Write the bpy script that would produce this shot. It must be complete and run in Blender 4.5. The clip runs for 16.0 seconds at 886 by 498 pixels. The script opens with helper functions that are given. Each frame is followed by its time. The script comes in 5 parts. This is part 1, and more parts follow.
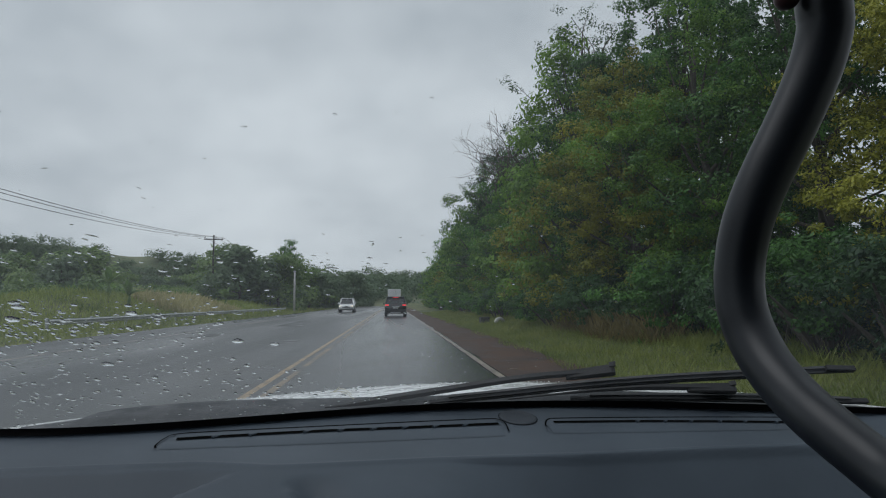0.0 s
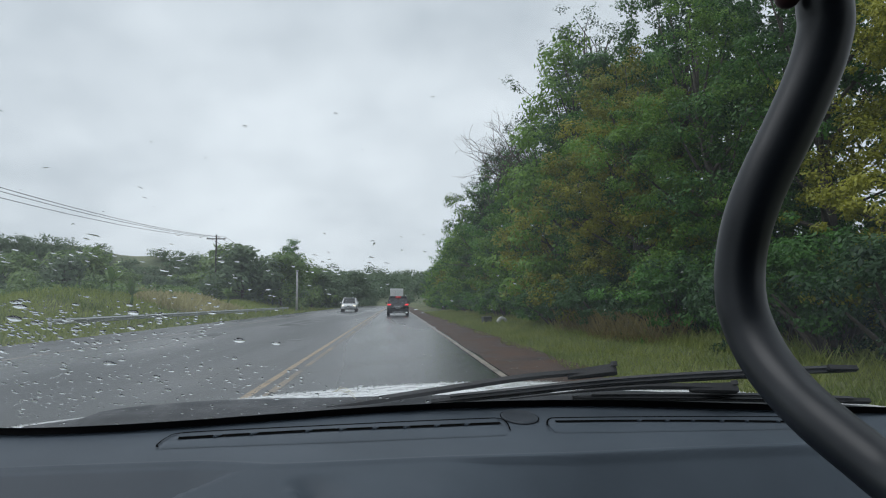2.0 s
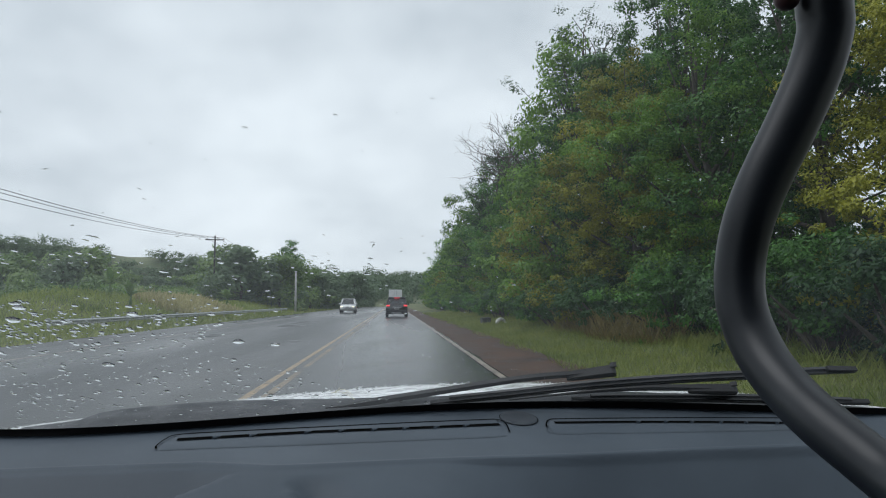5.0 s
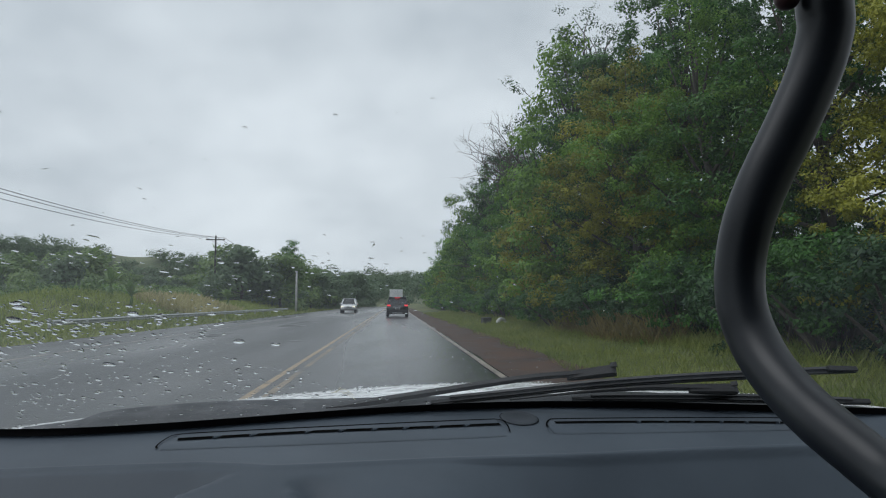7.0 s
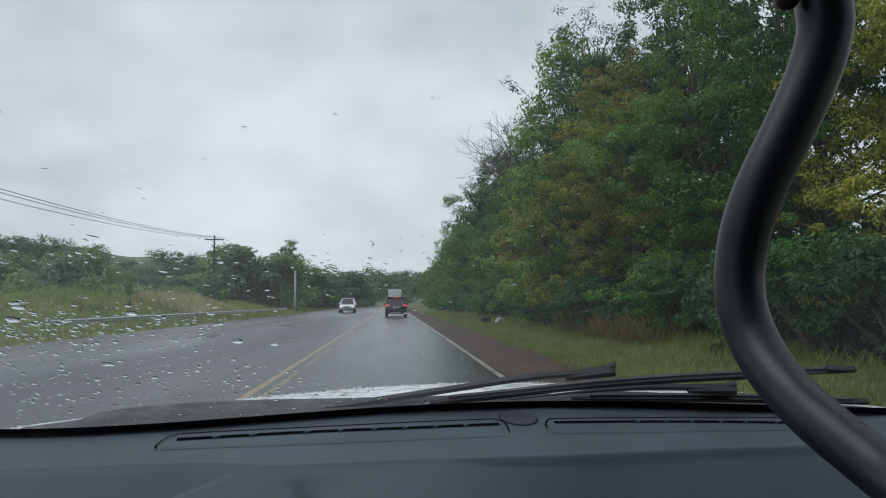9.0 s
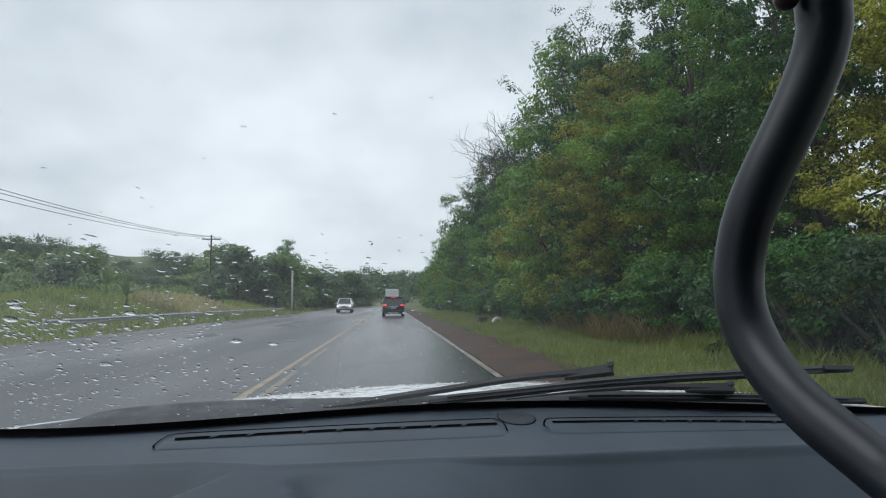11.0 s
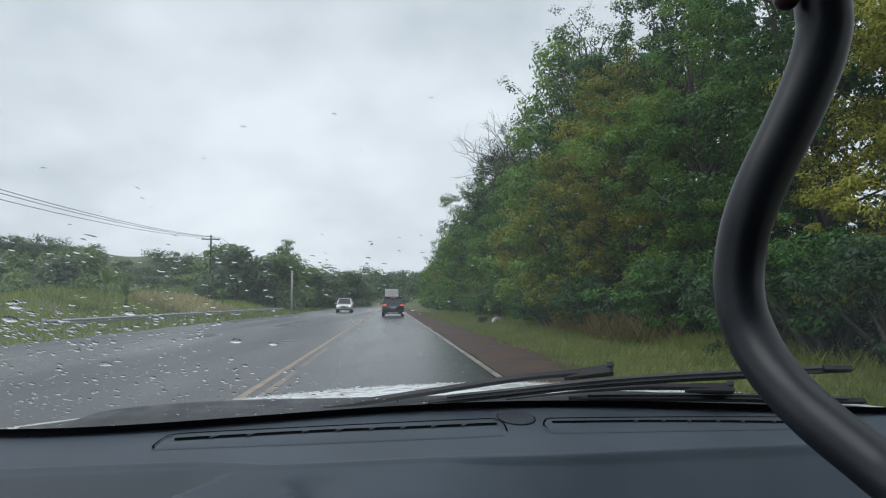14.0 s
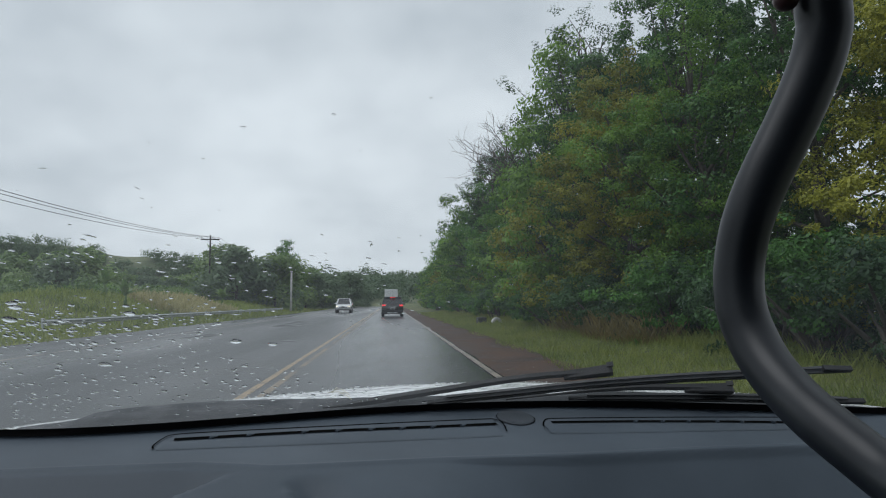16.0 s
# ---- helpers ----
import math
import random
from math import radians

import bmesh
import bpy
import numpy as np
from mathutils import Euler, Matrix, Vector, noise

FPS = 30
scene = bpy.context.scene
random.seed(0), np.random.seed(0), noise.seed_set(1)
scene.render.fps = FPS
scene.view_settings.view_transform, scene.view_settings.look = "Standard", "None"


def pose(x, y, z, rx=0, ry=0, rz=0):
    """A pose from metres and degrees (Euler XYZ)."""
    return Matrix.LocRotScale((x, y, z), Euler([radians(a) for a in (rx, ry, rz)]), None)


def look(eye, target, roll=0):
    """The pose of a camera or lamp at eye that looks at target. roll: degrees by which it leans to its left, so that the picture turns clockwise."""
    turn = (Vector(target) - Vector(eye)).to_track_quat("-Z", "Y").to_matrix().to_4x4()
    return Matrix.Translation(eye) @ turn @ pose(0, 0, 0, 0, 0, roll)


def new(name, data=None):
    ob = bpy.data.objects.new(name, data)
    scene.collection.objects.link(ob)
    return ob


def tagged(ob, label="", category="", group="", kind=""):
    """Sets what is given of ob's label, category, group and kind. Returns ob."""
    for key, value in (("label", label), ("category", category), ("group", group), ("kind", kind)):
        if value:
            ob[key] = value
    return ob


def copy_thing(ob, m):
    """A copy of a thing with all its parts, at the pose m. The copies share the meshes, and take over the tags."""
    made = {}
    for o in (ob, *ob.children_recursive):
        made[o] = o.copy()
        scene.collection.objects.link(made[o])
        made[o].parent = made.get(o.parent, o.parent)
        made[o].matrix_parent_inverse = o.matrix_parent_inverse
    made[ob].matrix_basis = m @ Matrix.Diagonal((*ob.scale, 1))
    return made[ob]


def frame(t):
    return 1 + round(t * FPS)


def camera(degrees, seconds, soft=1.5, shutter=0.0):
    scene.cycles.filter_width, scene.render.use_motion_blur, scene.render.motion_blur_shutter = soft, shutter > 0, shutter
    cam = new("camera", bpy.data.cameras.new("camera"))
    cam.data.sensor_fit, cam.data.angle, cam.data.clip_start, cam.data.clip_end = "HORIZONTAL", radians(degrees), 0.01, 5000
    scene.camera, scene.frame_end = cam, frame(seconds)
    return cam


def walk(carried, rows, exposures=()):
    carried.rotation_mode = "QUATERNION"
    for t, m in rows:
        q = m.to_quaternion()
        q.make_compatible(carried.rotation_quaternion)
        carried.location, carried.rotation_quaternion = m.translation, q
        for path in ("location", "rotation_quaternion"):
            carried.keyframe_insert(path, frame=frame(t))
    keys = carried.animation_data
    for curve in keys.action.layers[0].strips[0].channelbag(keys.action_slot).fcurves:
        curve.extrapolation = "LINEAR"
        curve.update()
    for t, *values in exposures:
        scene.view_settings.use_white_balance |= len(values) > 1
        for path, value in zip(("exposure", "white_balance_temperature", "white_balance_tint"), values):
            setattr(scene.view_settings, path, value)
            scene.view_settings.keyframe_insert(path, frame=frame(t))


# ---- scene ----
# The inside of the car stands still with the camera in it; the road lies ahead along +y.
cam = camera(65.0, 16.0, soft=1.15)
EYE = (0.0, 0.0, 1.19)
# seconds, turn to the left, tilt up: the phone sways and shifts a few millimetres on its holder
SWAY = ((0.0, 0.0, 0.0), (0.5, 0.05, 0.06), (1.0, 0.10, 0.0), (1.5, 0.17, -0.02), (2.0, 0.13, -0.04), (2.5, 0.14, -0.02),
        (3.0, 0.13, 0.0), (3.5, 0.10, 0.12), (4.0, 0.12, 0.04), (5.2, 0.04, 0.04), (6.5, -0.08, 0.0), (7.0, 0.10, 0.03),
        (7.5, -0.08, 0.05), (8.0, 0.04, 0.0), (8.5, -0.04, 0.0), (9.0, 0.03, 0.02), (10.2, -0.05, 0.0), (11.5, -0.16, 0.0),
        (12.0, -0.20, 0.05), (12.5, -0.24, 0.04), (13.0, -0.17, 0.04), (13.5, -0.19, 0.0), (14.0, -0.14, 0.0),
        (14.5, -0.13, 0.02), (15.0, -0.10, 0.0), (15.5, -0.13, 0.0), (16.0, -0.17, 0.02))
walk(cam, [(t, pose(EYE[0] + 0.0113 * left, EYE[1], EYE[2] + 0.004 * up, 94.39 + up, 0, -4.13 + 1.5 * left)) for t, left, up in SWAY],
     exposures=((0.0, -0.32, 6480, 13), (1.0, -0.24, 6480, 13), (1.5, -0.08, 6480, 13), (2.5, 0.18, 6480, 13), (4.0, 0.22, 6480, 13), (6.5, 0.02, 6480, 13), (8.0, -0.08, 6480, 13), (9.0, 0.0, 6480, 13), (11.5, 0.22, 6480, 13), (13.0, 0.22, 6480, 13), (15.0, 0.06, 6480, 13), (16.0, -0.02, 6480, 13)))

# ---- sky and light ----
world = bpy.data.worlds.new("overcast_sky")
scene.world = world
world.use_nodes = True
wn, wl = world.node_tree.nodes, world.node_tree.links
wn.clear()
w_out, w_bg, w_sky = wn.new("ShaderNodeOutputWorld"), wn.new("ShaderNodeBackground"), wn.new("ShaderNodeTexSky")
w_sky.sky_type, w_sky.sun_disc, w_sky.sun_elevation, w_sky.sun_rotation = "NISHITA", False, radians(64), radians(286)
w_tc, w_sep, w_den, w_div = wn.new("ShaderNodeTexCoord"), wn.new("ShaderNodeSeparateXYZ"), wn.new("ShaderNodeMath"), wn.new("ShaderNodeVectorMath")
w_den.operation, w_den.inputs[1].default_value = "ADD", 0.45
w_div.operation = "DIVIDE"
w_off = wn.new("ShaderNodeVectorMath")
w_off.operation, w_off.inputs[1].default_value = "ADD", (3.1, 1.7, 0.0)
w_abs = wn.new("ShaderNodeMath")
w_abs.operation = "ABSOLUTE"
wl.new(w_tc.outputs["Generated"], w_sep.inputs[0])
wl.new(w_sep.outputs["Z"], w_abs.inputs[0])
wl.new(w_abs.outputs[0], w_den.inputs[0])
wl.new(w_tc.outputs["Generated"], w_div.inputs[0])
wl.new(w_den.outputs[0], w_div.inputs[1])
wl.new(w_div.outputs[0], w_off.inputs[0])
w_n1, w_n2 = wn.new("ShaderNodeTexNoise"), wn.new("ShaderNodeTexNoise")
for n, scale, detail in ((w_n1, 2.0, 5.0), (w_n2, 6.5, 8.0)):
    n.inputs["Scale"].default_value, n.inputs["Detail"].default_value, n.inputs["Roughness"].default_value = scale, detail, 0.55
    wl.new(w_off.outputs[0], n.inputs["Vector"])
w_add = wn.new("ShaderNodeMath")
w_add.operation = "MULTIPLY_ADD"
w_add.inputs[1].default_value = 0.28
wl.new(w_n2.outputs["Fac"], w_add.inputs[0])
wl.new(w_n1.outputs["Fac"], w_add.inputs[2])
w_ramp = wn.new("ShaderNodeValToRGB")
w_ramp.color_ramp.elements[0].position, w_ramp.color_ramp.elements[0].color = 0.40, (0.52, 0.585, 0.64, 1)
w_ramp.color_ramp.elements[1].position, w_ramp.color_ramp.elements[1].color = 0.84, (0.80, 0.87, 0.92, 1)
wl.new(w_add.outputs[0], w_ramp.inputs[0])
w_mix = wn.new("ShaderNodeMix")
w_mix.data_type = "RGBA"
w_mix.inputs["Factor"].default_value = 0.97
w_gain = wn.new("ShaderNodeVectorMath")
w_gain.operation = "SCALE"
w_gain.inputs["Scale"].default_value = 0.06
wl.new(w_sky.outputs[0], w_gain.inputs[0])
wl.new(w_gain.outputs[0], w_mix.inputs["A"])
wl.new(w_ramp.outputs[0], w_mix.inputs["B"])
wl.new(w_mix.outputs["Result"], w_bg.inputs["Color"])
w_bg.inputs["Strength"].default_value = 1.0
wl.new(w_bg.outputs[0], w_out.inputs[0])

sun = new("sun", bpy.data.lights.new("sun", "SUN"))
sun.data.energy, sun.data.angle, sun.data.color = 1.0, radians(40), (0.96, 0.985, 1.0)
sun.matrix_world = look((0, 0, 60), (28, -8, 0))


# ---- materials ----
def material(name, a, b, rough=0.6, scale=6.0, fine=60.0, bump=0.15, metal=0.0, rough_to=None, island=0.0, per_object=0.0, coat=0.0,
             spec=0.5, emit=None, distance=0.01, lo=0.35, hi=0.65, stretch=None):
    """A surface that wanders between the colours a and b, with fine grain and relief."""
    m = bpy.data.materials.new(name)
    m.use_nodes = True
    n, l = m.node_tree.nodes, m.node_tree.links
    p = n["Principled BSDF"]
    tc = n.new("ShaderNodeTexCoord")
    src = tc.outputs["Object"]
    if stretch:
        mp = n.new("ShaderNodeMapping")
        mp.inputs["Scale"].default_value = stretch
        l.new(src, mp.inputs[0])
        src = mp.outputs[0]
    big, small = n.new("ShaderNodeTexNoise"), n.new("ShaderNodeTexNoise")
    big.inputs["Scale"].default_value, big.inputs["Detail"].default_value = scale, 5
    small.inputs["Scale"].default_value, small.inputs["Detail"].default_value = fine, 4
    l.new(src, big.inputs["Vector"])
    l.new(tc.outputs["Object"], small.inputs["Vector"])
    mixf = n.new("ShaderNodeMath")
    mixf.operation, mixf.inputs[1].default_value = "MULTIPLY_ADD", 0.35
    l.new(small.outputs["Fac"], mixf.inputs[0])
    l.new(big.outputs["Fac"], mixf.inputs[2])
    last = mixf.outputs[0]
    for amount, node, key in ((island, "ShaderNodeNewGeometry", "Random Per Island"), (per_object, "ShaderNodeObjectInfo", "Random")):
        if amount:
            r = n.new(node)
            k = n.new("ShaderNodeMath")
            k.operation, k.inputs[1].default_value = "MULTIPLY_ADD", amount
            l.new(r.outputs[key], k.inputs[0])
            l.new(last, k.inputs[2])
            last = k.outputs[0]
    span = n.new("ShaderNodeMapRange")
    span.inputs["From Min"].default_value = lo + 0.175 + island * 0.5 + per_object * 0.5
    span.inputs["From Max"].default_value = hi + 0.175 + island * 0.5 + per_object * 0.5
    if island or per_object:
        span.inputs["From Min"].default_value -= (island + per_object) * 0.4
        span.inputs["From Max"].default_value += (island + per_object) * 0.4
    l.new(last, span.inputs["Value"])
    mix = n.new("ShaderNodeMix")
    mix.data_type = "RGBA"
    mix.inputs["A"].default_value, mix.inputs["B"].default_value = (*a, 1), (*b, 1)
    l.new(span.outputs[0], mix.inputs["Factor"])
    l.new(mix.outputs["Result"], p.inputs["Base Color"])
    p.inputs["Roughness"].default_value, p.inputs["Metallic"].default_value = rough, metal
    p.inputs["Coat Weight"].default_value, p.inputs["Specular IOR Level"].default_value = coat, spec
    if rough_to is not None:
        rr = n.new("ShaderNodeMapRange")
        rr.inputs["From Min"].default_value, rr.inputs["From Max"].default_value = 0.35, 0.65
        rr.inputs["To Min"].default_value, rr.inputs["To Max"].default_value = rough, rough_to
        l.new(big.outputs["Fac"], rr.inputs["Value"])
        l.new(rr.outputs[0], p.inputs["Roughness"])
    if bump:
        bp = n.new("ShaderNodeBump")
        bp.inputs["Strength"].default_value, bp.inputs["Distance"].default_value = bump, distance
        l.new(small.outputs["Fac"], bp.inputs["Height"])
        l.new(bp.outputs[0], p.inputs["Normal"])
    if emit:
        p.inputs["Emission Color"].default_value, p.inputs["Emission Strength"].default_value = (*emit[:3], 1), emit[3]
    return m


def leaf_material(name, a, b, rough=0.45, spec=0.4):
    m = material(name, a, b, rough=rough, scale=0.5, fine=3.0, bump=0.0, island=0.3, per_object=0.25, spec=spec, lo=0.42, hi=0.58)
    n, l = m.node_tree.nodes, m.node_tree.links
    p, out = n["Principled BSDF"], n["Material Output"]
    tr, mx = n.new("ShaderNodeBsdfTranslucent"), n.new("ShaderNodeMixShader")
    l.new(p.inputs["Base Color"].links[0].from_socket, tr.inputs["Color"])
    mx.inputs[0].default_value = 0.36
    l.new(p.outputs[0], mx.inputs[1])
    l.new(tr.outputs[0], mx.inputs[2])
    l.new(mx.outputs[0], out.inputs["Surface"])
    return m


def glass_material(name, rough=0.0, tint=(0.93, 0.96, 0.95), mist=0.024, haze_left=0.0):
    m = bpy.data.materials.new(name)
    m.use_nodes = True
    n, l = m.node_tree.nodes, m.node_tree.links
    n.clear()
    out, mx, tr, gl, fr = (n.new("ShaderNode" + k) for k in ("OutputMaterial", "MixShader", "BsdfTransparent", "BsdfGlossy", "Fresnel"))
    tr.inputs[0].default_value, gl.inputs["Roughness"].default_value, fr.inputs[0].default_value = (*tint, 1), rough, 1.3
    l.new(fr.outputs[0], mx.inputs[0])
    l.new(tr.outputs[0], mx.inputs[1])
    l.new(gl.outputs[0], mx.inputs[2])
    # a mist film on the glass, raised to stand in for rain haze outside
    film, veil, tc, nz, mr = (n.new("ShaderNode" + k) for k in ("MixShader", "BsdfTranslucent", "TexCoord", "TexNoise", "MapRange"))
    veil.inputs["Color"].default_value = (0.90, 0.95, 1.0, 1)
    nz.inputs["Scale"].default_value, nz.inputs["Detail"].default_value = 3.0, 4
    l.new(tc.outputs["Object"], nz.inputs["Vector"])
    l.new(nz.outputs["Fac"], mr.inputs["Value"])
    mr.inputs["From Min"].default_value, mr.inputs["From Max"].default_value = 0.3, 0.7
    mr.inputs["To Min"].default_value, mr.inputs["To Max"].default_value = mist * 0.75, mist * 1.25
    amount = mr.outputs[0]
    if haze_left:
        # the veil grows to the left, to lift the dark distance like haze
        sep, side, mul = n.new("ShaderNodeSeparateXYZ"), n.new("ShaderNodeMapRange"), n.new("ShaderNodeMath")
        l.new(tc.outputs["Object"], sep.inputs[0])
        l.new(sep.outputs["X"], side.inputs["Value"])
        side.interpolation_type = "SMOOTHSTEP"
        side.inputs["From Min"].default_value, side.inputs["From Max"].default_value = 0.46, -0.30
        side.inputs["To Min"].default_value, side.inputs["To Max"].default_value = 1.0, haze_left
        mul.operation = "MULTIPLY"
        l.new(mr.outputs[0], mul.inputs[0])
        l.new(side.outputs[0], mul.inputs[1])
        amount = mul.outputs[0]
    l.new(amount, film.inputs[0])
    l.new(mx.outputs[0], film.inputs[1])
    l.new(veil.outputs[0], film.inputs[2])
    l.new(film.outputs[0], out.inputs[0])
    return m


def water_material(name):
    m = bpy.data.materials.new(name)
    m.use_nodes = True
    p = m.node_tree.nodes["Principled BSDF"]
    p.inputs["Base Color"].default_value, p.inputs["Roughness"].default_value = (0.97, 0.98, 0.98, 1), 0.0
    p.inputs["IOR"].default_value, p.inputs["Transmission Weight"].default_value = 1.33, 1.0
    return m


M_DASH = material("grained_grey_plastic", (0.044, 0.058, 0.074), (0.058, 0.075, 0.094), rough=0.55, spec=0.25, scale=5, fine=900, bump=0.25, distance=0.0006)
M_DASH_LOW = material("dark_grained_plastic", (0.028, 0.035, 0.044), (0.038, 0.046, 0.056), rough=0.6, spec=0.2, scale=4, fine=900, bump=0.25, distance=0.0006)
M_BLACK = material("black_plastic", (0.008, 0.008, 0.009), (0.014, 0.014, 0.015), rough=0.5, spec=0.3, scale=30, fine=400, bump=0.1, distance=0.0005)
M_SLOT = material("black_slot", (0.004, 0.004, 0.004), (0.006, 0.006, 0.006), rough=1.0, scale=30, bump=0.0, spec=0.0)
M_FRIT = material("black_glass_border", (0.010, 0.010, 0.011), (0.013, 0.013, 0.014), rough=0.6, scale=30, bump=0.0, spec=0.1)
M_RUBBER = material("wet_black_rubber", (0.008, 0.009, 0.010), (0.016, 0.017, 0.019), rough=0.35, scale=40, fine=300, bump=0.15, distance=0.0006)
M_HOSE = material("satin_black_sleeve", (0.005, 0.007, 0.010), (0.008, 0.011, 0.016), rough=0.33, scale=14, fine=350, bump=0.06, distance=0.0003, rough_to=0.43, spec=0.38)
M_KNOB = material("dark_red_knob", (0.035, 0.012, 0.014), (0.05, 0.018, 0.02), rough=0.4, scale=40, bump=0.05)
M_COWL = material("wet_cowl_plastic", (0.012, 0.013, 0.016), (0.024, 0.027, 0.030), rough=0.4, scale=18, fine=260, bump=0.6, distance=0.002, rough_to=0.7, spec=0.22)
M_BONNET = material("wet_white_paint", (0.80, 0.81, 0.82), (0.86, 0.87, 0.88), rough=0.15, scale=30, fine=150, bump=0.6, distance=0.003, coat=0.3, rough_to=0.4)
M_HEADLINER = material("pale_headliner", (0.20, 0.225, 0.255), (0.25, 0.28, 0.31), rough=0.95, scale=8, fine=500, bump=0.3, distance=0.001)
M_TRIM = material("dark_door_trim", (0.045, 0.052, 0.062), (0.072, 0.082, 0.094), rough=0.7, scale=8, fine=400, bump=0.2, distance=0.001)
# the veil over the left and middle imitates haze in the air
M_GLASS = glass_material("windscreen_glass", mist=0.008, haze_left=6.2)
# for panes out of view; their veil scatters extra daylight onto the holder
M_SIDE_GLASS = glass_material("side_window_glass", tint=(0.84, 0.88, 0.87), mist=0.05)
M_WATER = water_material("rain_water")

M_ROAD = material("wet_asphalt", (0.016, 0.018, 0.0195), (0.034, 0.036, 0.037), rough=0.17, scale=0.22, fine=42, bump=0.45, distance=0.010, rough_to=0.42, spec=0.20, stretch=(1.0, 0.07, 1.0), lo=0.3, hi=0.7)
M_YELLOW = material("worn_yellow_paint", (0.06, 0.05, 0.038), (0.29, 0.19, 0.08), rough=0.4, scale=2.2, fine=24, bump=0.3, distance=0.004, lo=0.28, hi=0.52)
M_FADED = material("faded_yellow_paint", (0.040, 0.038, 0.034), (0.21, 0.145, 0.07), rough=0.4, scale=1.6, fine=22, bump=0.3, distance=0.004, lo=0.38, hi=0.62, stretch=(1, 0.4, 1))
M_WHITE_LINE = material("worn_white_paint", (0.06, 0.052, 0.046), (0.31, 0.26, 0.21), rough=0.4, scale=1.8, fine=22, bump=0.3, distance=0.004, lo=0.34, hi=0.60)
M_DIRT = material("wet_red_earth", (0.040, 0.026, 0.020), (0.095, 0.055, 0.038), rough=0.6, scale=0.9, fine=9, bump=0.8, distance=0.03, rough_to=0.9, spec=0.25)
M_GROUND = material("grassy_ground", (0.05, 0.075, 0.022), (0.13, 0.135, 0.05), rough=0.9, scale=0.12, fine=4.0, bump=0.6, distance=0.08)
M_GRASS = leaf_material("verge_grass", (0.10, 0.155, 0.035), (0.32, 0.35, 0.10))
M_MEADOW = leaf_material("bank_meadow_grass", (0.13, 0.19, 0.035), (0.36, 0.41, 0.10))
M_FIELD = material("pale_meadow", (0.10, 0.125, 0.07), (0.17, 0.19, 0.11), rough=0.9, scale=0.03, fine=0.6, bump=0.4, distance=0.3)
M_PATCH = material("fresh_asphalt_patch", (0.008, 0.009, 0.010), (0.015, 0.016, 0.017), rough=0.30, scale=1.2, fine=60, bump=0.5, distance=0.006, rough_to=0.6)
M_STRAW = leaf_material("straw_grass", (0.30, 0.28, 0.12), (0.55, 0.50, 0.25))
M_LEAF = [leaf_material("deep_green_leaves", (0.013, 0.052, 0.012), (0.120, 0.290, 0.052), spec=0.28),
          leaf_material("fresh_green_leaves", (0.030, 0.092, 0.014), (0.220, 0.390, 0.055), spec=0.28),
          leaf_material("yellowing_leaves", (0.060, 0.095, 0.012), (0.40, 0.39, 0.045), spec=0.28),
          leaf_material("dull_dark_leaves", (0.010, 0.036, 0.014), (0.080, 0.170, 0.058), spec=0.28)]
M_STRAW_DRY = material("dry_straw_stalk", (0.42, 0.38, 0.26), (0.6, 0.56, 0.42), rough=0.6, scale=40, bump=0.0)
M_REED = leaf_material("dry_reed", (0.15, 0.125, 0.05), (0.36, 0.28, 0.12))
M_TYREPAINT = material("white_painted_rubber", (0.45, 0.45, 0.42), (0.68, 0.67, 0.62), rough=0.55, scale=6, fine=40, bump=0.4)
M_STONE = material("wet_dark_stone", (0.05, 0.052, 0.05), (0.12, 0.12, 0.11), rough=0.6, scale=5, fine=40, bump=0.6)
M_BUSH = leaf_material("light_green_bush", (0.08, 0.155, 0.04), (0.23, 0.33, 0.10))
# greyed, low-contrast leaf colour with the rain haze of the distance put in
M_HAZED_WOOD = leaf_material("haze_toned_wood", (0.075, 0.125, 0.066), (0.16, 0.225, 0.125), 0.6, 0.3)
M_BARK = material("wet_bark", (0.04, 0.034, 0.028), (0.11, 0.095, 0.08), rough=0.8, scale=2.5, fine=18, bump=0.8, distance=0.03, stretch=(1, 1, 0.25))
M_STEEL = material("galvanised_steel", (0.36, 0.38, 0.38), (0.5, 0.52, 0.52), rough=0.4, scale=3, fine=30, bump=0.1, metal=0.7)
M_WOOD = material("weathered_pole_wood", (0.035, 0.032, 0.03), (0.07, 0.064, 0.058), rough=0.85, scale=2, fine=30, bump=0.5, stretch=(1, 1, 0.1))
M_CONCRETE = material("pale_concrete", (0.4, 0.4, 0.38), (0.55, 0.54, 0.52), rough=0.8, scale=3, fine=40, bump=0.3)
M_WIRE = material("cable_black", (0.03, 0.03, 0.032), (0.05, 0.05, 0.052), rough=0.6, bump=0.0)
M_CARBLACK = material("wet_black_car_paint", (0.01, 0.011, 0.013), (0.018, 0.019, 0.021), rough=0.15, scale=5, fine=120, bump=0.1, coat=1.0)
M_CARWHITE = material("wet_white_car_paint", (0.7, 0.71, 0.72), (0.78, 0.79, 0.8), rough=0.2, scale=5, fine=120, bump=0.1, coat=1.0)
M_CARGLASS = material("dark_car_glass", (0.015, 0.018, 0.02), (0.025, 0.028, 0.03), rough=0.06, scale=3, bump=0.0, spec=0.8)
M_CHROME = material("chrome_trim", (0.6, 0.61, 0.62), (0.7, 0.71, 0.72), rough=0.12, metal=1.0, bump=0.0)
M_TYRE = material("tyre_rubber", (0.014, 0.014, 0.014), (0.025, 0.025, 0.025), rough=0.7, scale=20, fine=80, bump=0.3)
M_RIM = material("alloy_rim", (0.35, 0.36, 0.37), (0.45, 0.46, 0.47), rough=0.3, metal=0.9, bump=0.0)
